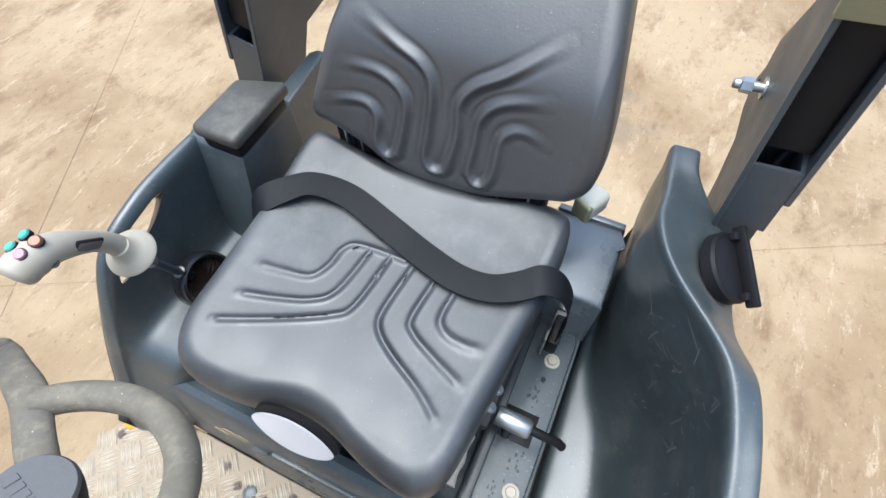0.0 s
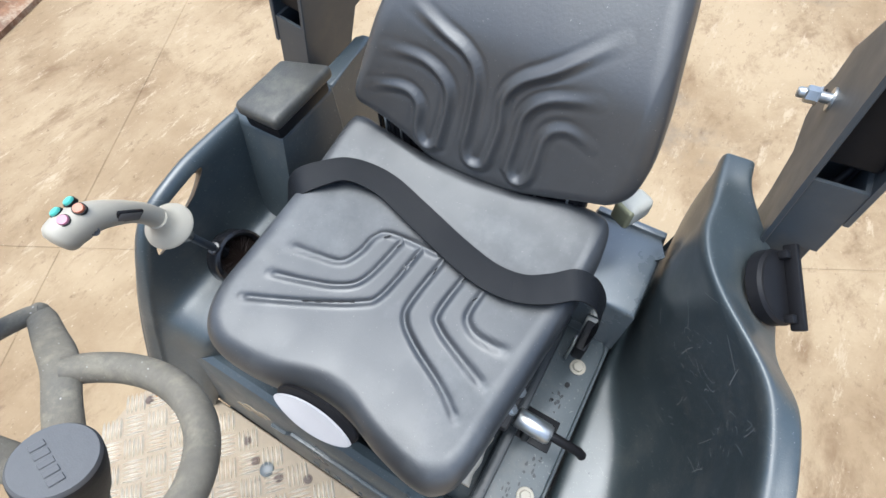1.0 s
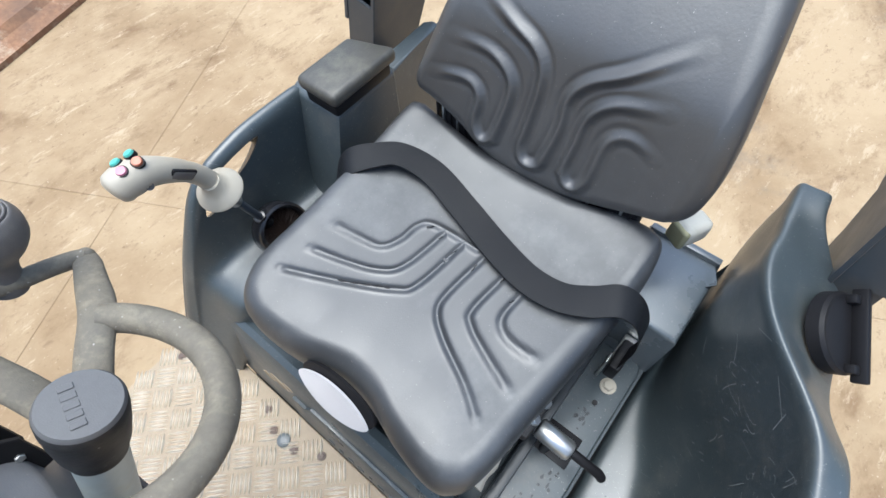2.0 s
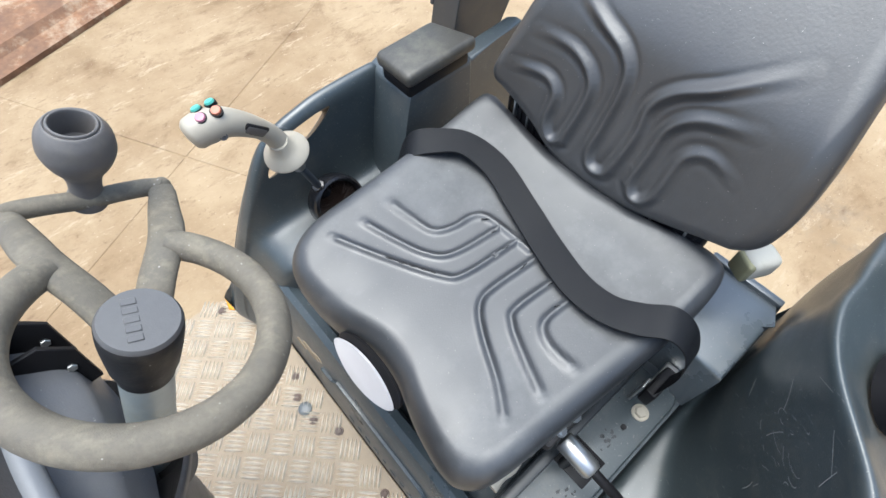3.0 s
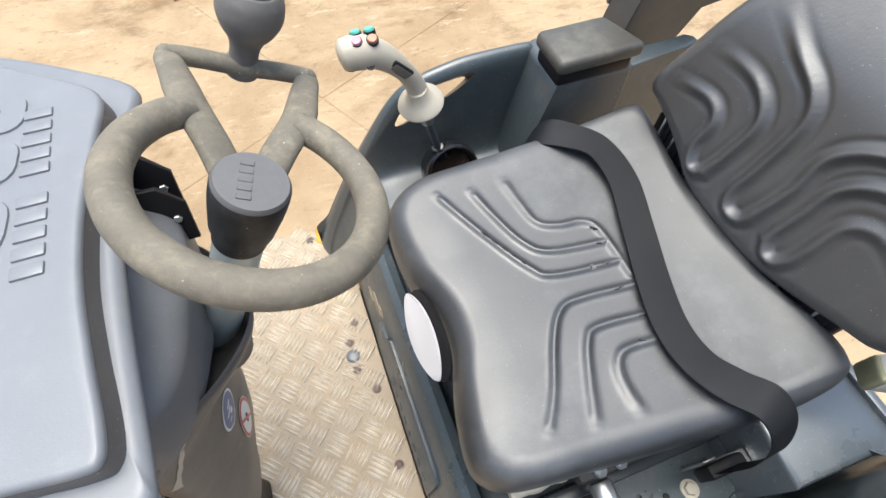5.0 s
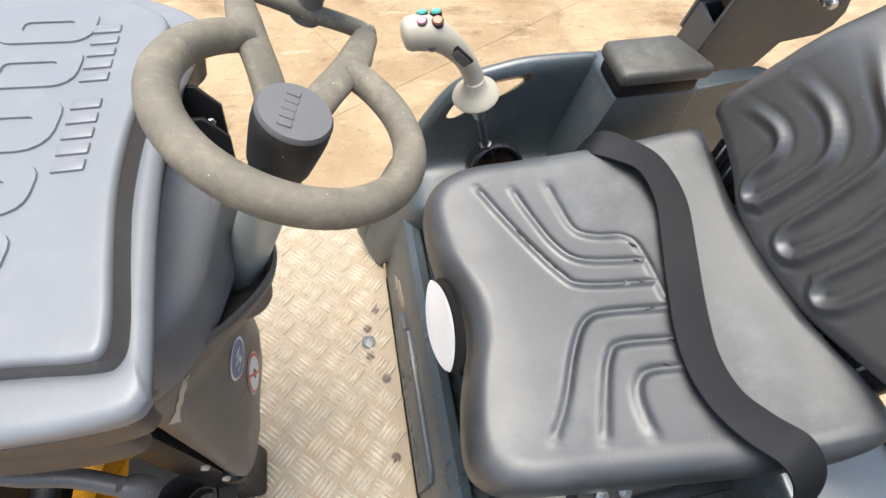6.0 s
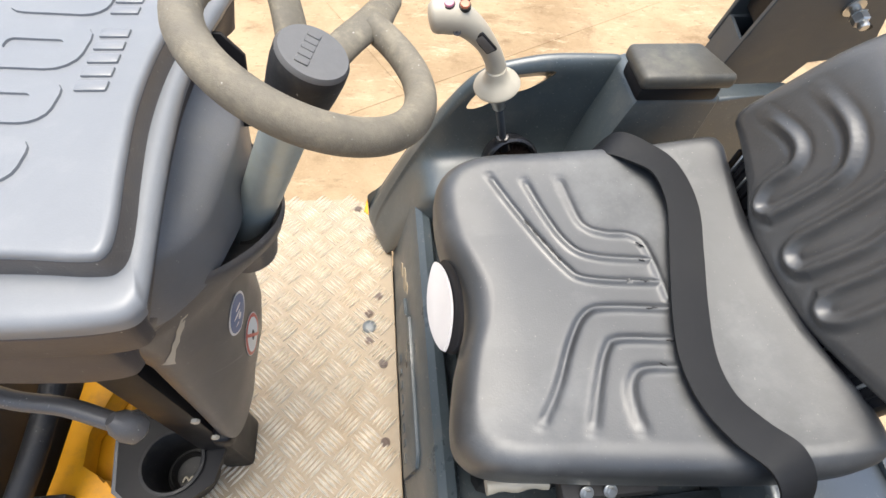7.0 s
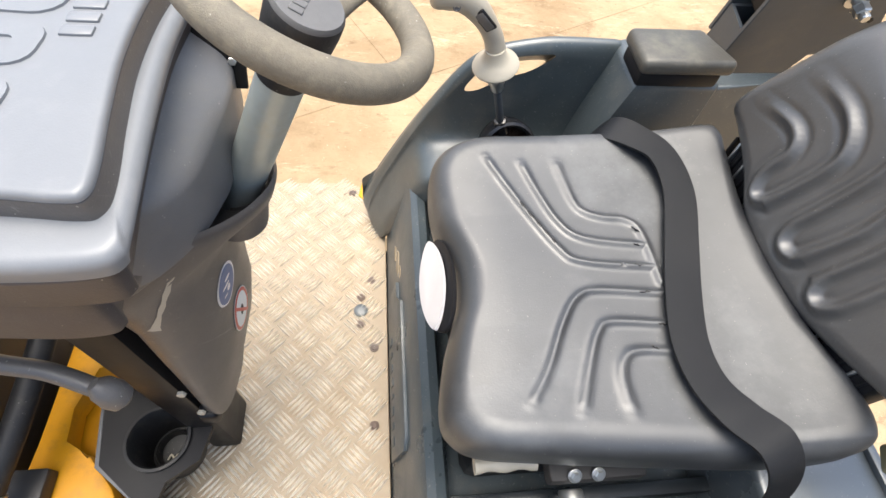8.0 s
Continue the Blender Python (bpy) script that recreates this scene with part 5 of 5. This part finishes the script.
bm = bmesh.new()
loft(bm, [[(x, y, 0.885) for x, y in round_pts], [(x, y, 0.885) for x, y in rim_pts], [(x, y, 0.8945) for x, y in rim_pts], [(x, y, 0.8945) for x, y in round_pts]], closed=True)
part("shelf", bm, BLACK, plate_thing, smooth=False)
bm = bmesh.new()
prism(bm, [(-0.742, -0.03), (-0.738, -0.085), (-0.728, -0.146), (-0.662, -0.198), (-0.634, -0.200), (-0.634, -0.190), (-0.660, -0.188), (-0.720, -0.141), (-0.730, -0.085), (-0.734, -0.03)], 0.75, 0.885, 0.002)
part("side", bm, DARK, plate_thing)
bm = bmesh.new()
prism(bm, [(-0.7445, -0.06), (-0.7405, -0.086), (-0.7305, -0.1475), (-0.664, -0.2005), (-0.662, -0.1985), (-0.7255, -0.1455), (-0.7355, -0.085), (-0.7395, -0.06)], 0.884, 0.8955, 0.0006)
part("worn_edge", bm, KNOB, plate_thing, "plate edge worn to bare metal")
yel = thing("yellow_bracket", (-0.78, -0.1, 0.55), "yellow painted steel side bracket of the machine frame", "bracket")
bm = bmesh.new()
prism(bm, [(-0.845, 0.12), (-0.765, 0.12), (-0.785, 0.02), (-0.815, -0.045), (-0.81, -0.10), (-0.785, -0.115), (-0.765, -0.12), (-0.72, -0.17), (-0.67, -0.26), (-0.86, -0.26), (-0.845, -0.10)], 0.80, 0.85, 0.005)
part("plate", bm, YELLOW, yel)
bm = bmesh.new()
box(bm, (-0.80, -0.02, 0.70), (0.04, 0.40, 0.19), 0.006)
part("web", bm, YELLOW, yel)
bm = bmesh.new()
box(bm, (-0.826, -0.165, 0.865), (0.05, 0.05, 0.03), 0.004)
part("clamp", bm, DARK, yel, "dirty clamp block")
# Boxes fill the unlit interior; its darkness is put into their colour.
body = thing("engine_body", (-1.0, 0.0, 0.0), "machine body under the dashboard, interior shade painted near-black", "machine body")
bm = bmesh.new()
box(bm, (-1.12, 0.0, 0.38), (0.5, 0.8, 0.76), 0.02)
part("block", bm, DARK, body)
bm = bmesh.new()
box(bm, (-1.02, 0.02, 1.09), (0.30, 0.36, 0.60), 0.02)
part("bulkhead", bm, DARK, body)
hose = thing("black_hose", (-0.85, -0.1, 0.8), "black rubber hose with a clip below the dashboard", "hose")
bm = bmesh.new()
tube(bm, smooth_line([(-0.79, 0.10, 1.02), (-0.80, 0.0, 0.99), (-0.815, -0.10, 0.96), (-0.84, -0.20, 0.92), (-0.86, -0.33, 0.86)], 6), 0.017, 18)
part("pipe", bm, RUBBER, hose)
bm = bmesh.new()
lathe(bm, [(0.0185, -0.006), (0.019, -0.005), (0.019, 0.005), (0.0185, 0.006)], (-0.836, -0.185, 0.926), (-0.2, -0.9, -0.35), 20)
part("clip", bm, STEEL, hose)
tag = thing("pale_label", (-0.68, -0.03, 1.0), "dirty pale label with unreadable print on the yellow frame", "label")
bm = bmesh.new()
prism(bm, [(-0.745, 0.0), (-0.705, 0.0), (-0.662, -0.036), (-0.69, -0.038)], 0.996, 0.9985, 0.0008, 1)
part("face", bm, MUD, tag)
bm = bmesh.new()
box(bm, (-0.695, -0.022, 0.9995), (0.016, 0.008, 0.001), 0)
part("dark_print", bm, BLACK, tag)
bm = bmesh.new()
prism(bm, [(-0.755, 0.02), (-0.745, 0.0), (-0.69, -0.04), (-0.662, -0.038), (-0.70, 0.005), (-0.70, 0.04)], 0.90, 0.9955, 0.002, 1)
part("mount", bm, BLACK, tag, "black steel tab")
arm = thing("hand_lever", (-0.6, -0.14, 1.2), "dark grey lever with rounded end under the dashboard", "lever")
bm = bmesh.new()
lp = smooth_line([(-0.72, -0.10, 1.27), (-0.65, -0.128, 1.27), (-0.60, -0.138, 1.265), (-0.565, -0.15, 1.255), (-0.548, -0.156, 1.25)], 6)
tube(bm, lp, 0.0085, 16)
part("rod", bm, HOOD_SIDE, arm)
bm = bmesh.new()
lathe(bm, [(0.006, -0.02), (0.012, -0.012), (0.014, 0.0), (0.012, 0.01), (0.005, 0.015)], lp[-1], (0.5, -0.2, -0.8), 24)
part("knob", bm, HOOD_SIDE, arm)

# ---- rusty bucket standing on the yard ----
bucket = thing("rusty_bucket", (-0.4, 3.3, 0), "rusty dirt-caked steel bucket lying on the yard", "bucket")
bm = bmesh.new()
e0, e1 = Vector((-0.80, 2.98, 0)), Vector((1.2, 3.60, 0))
d = (e1 - e0).normalized()
nrm = Vector((-d.y, d.x, 0))
prof = [(0.0, 0.0), (0.0, 0.03), (0.10, 0.06), (0.14, 0.10), (0.60, 0.16), (1.0, 0.45), (1.04, 0.45), (0.66, 0.0)]
loft(bm, [[e0 + d * s + nrm * a + Vector((0, 0, h)) for a, h in prof] for s in (0, 0.5, 1.2, 2.1)], closed=True, caps=True)
part("shell", bm, RUST, bucket, angle=25)
bm = bmesh.new()
sp = [(0.0, 0.0), (0.0, 0.06), (0.5, 0.55), (1.04, 0.6), (1.04, 0.0)]
loft(bm, [[e0 + d * s + nrm * a + Vector((0, 0, h)) for a, h in sp] for s in (-0.03, 0.0)], closed=True, caps=True)
part("side_wall", bm, RUST, bucket, angle=25)
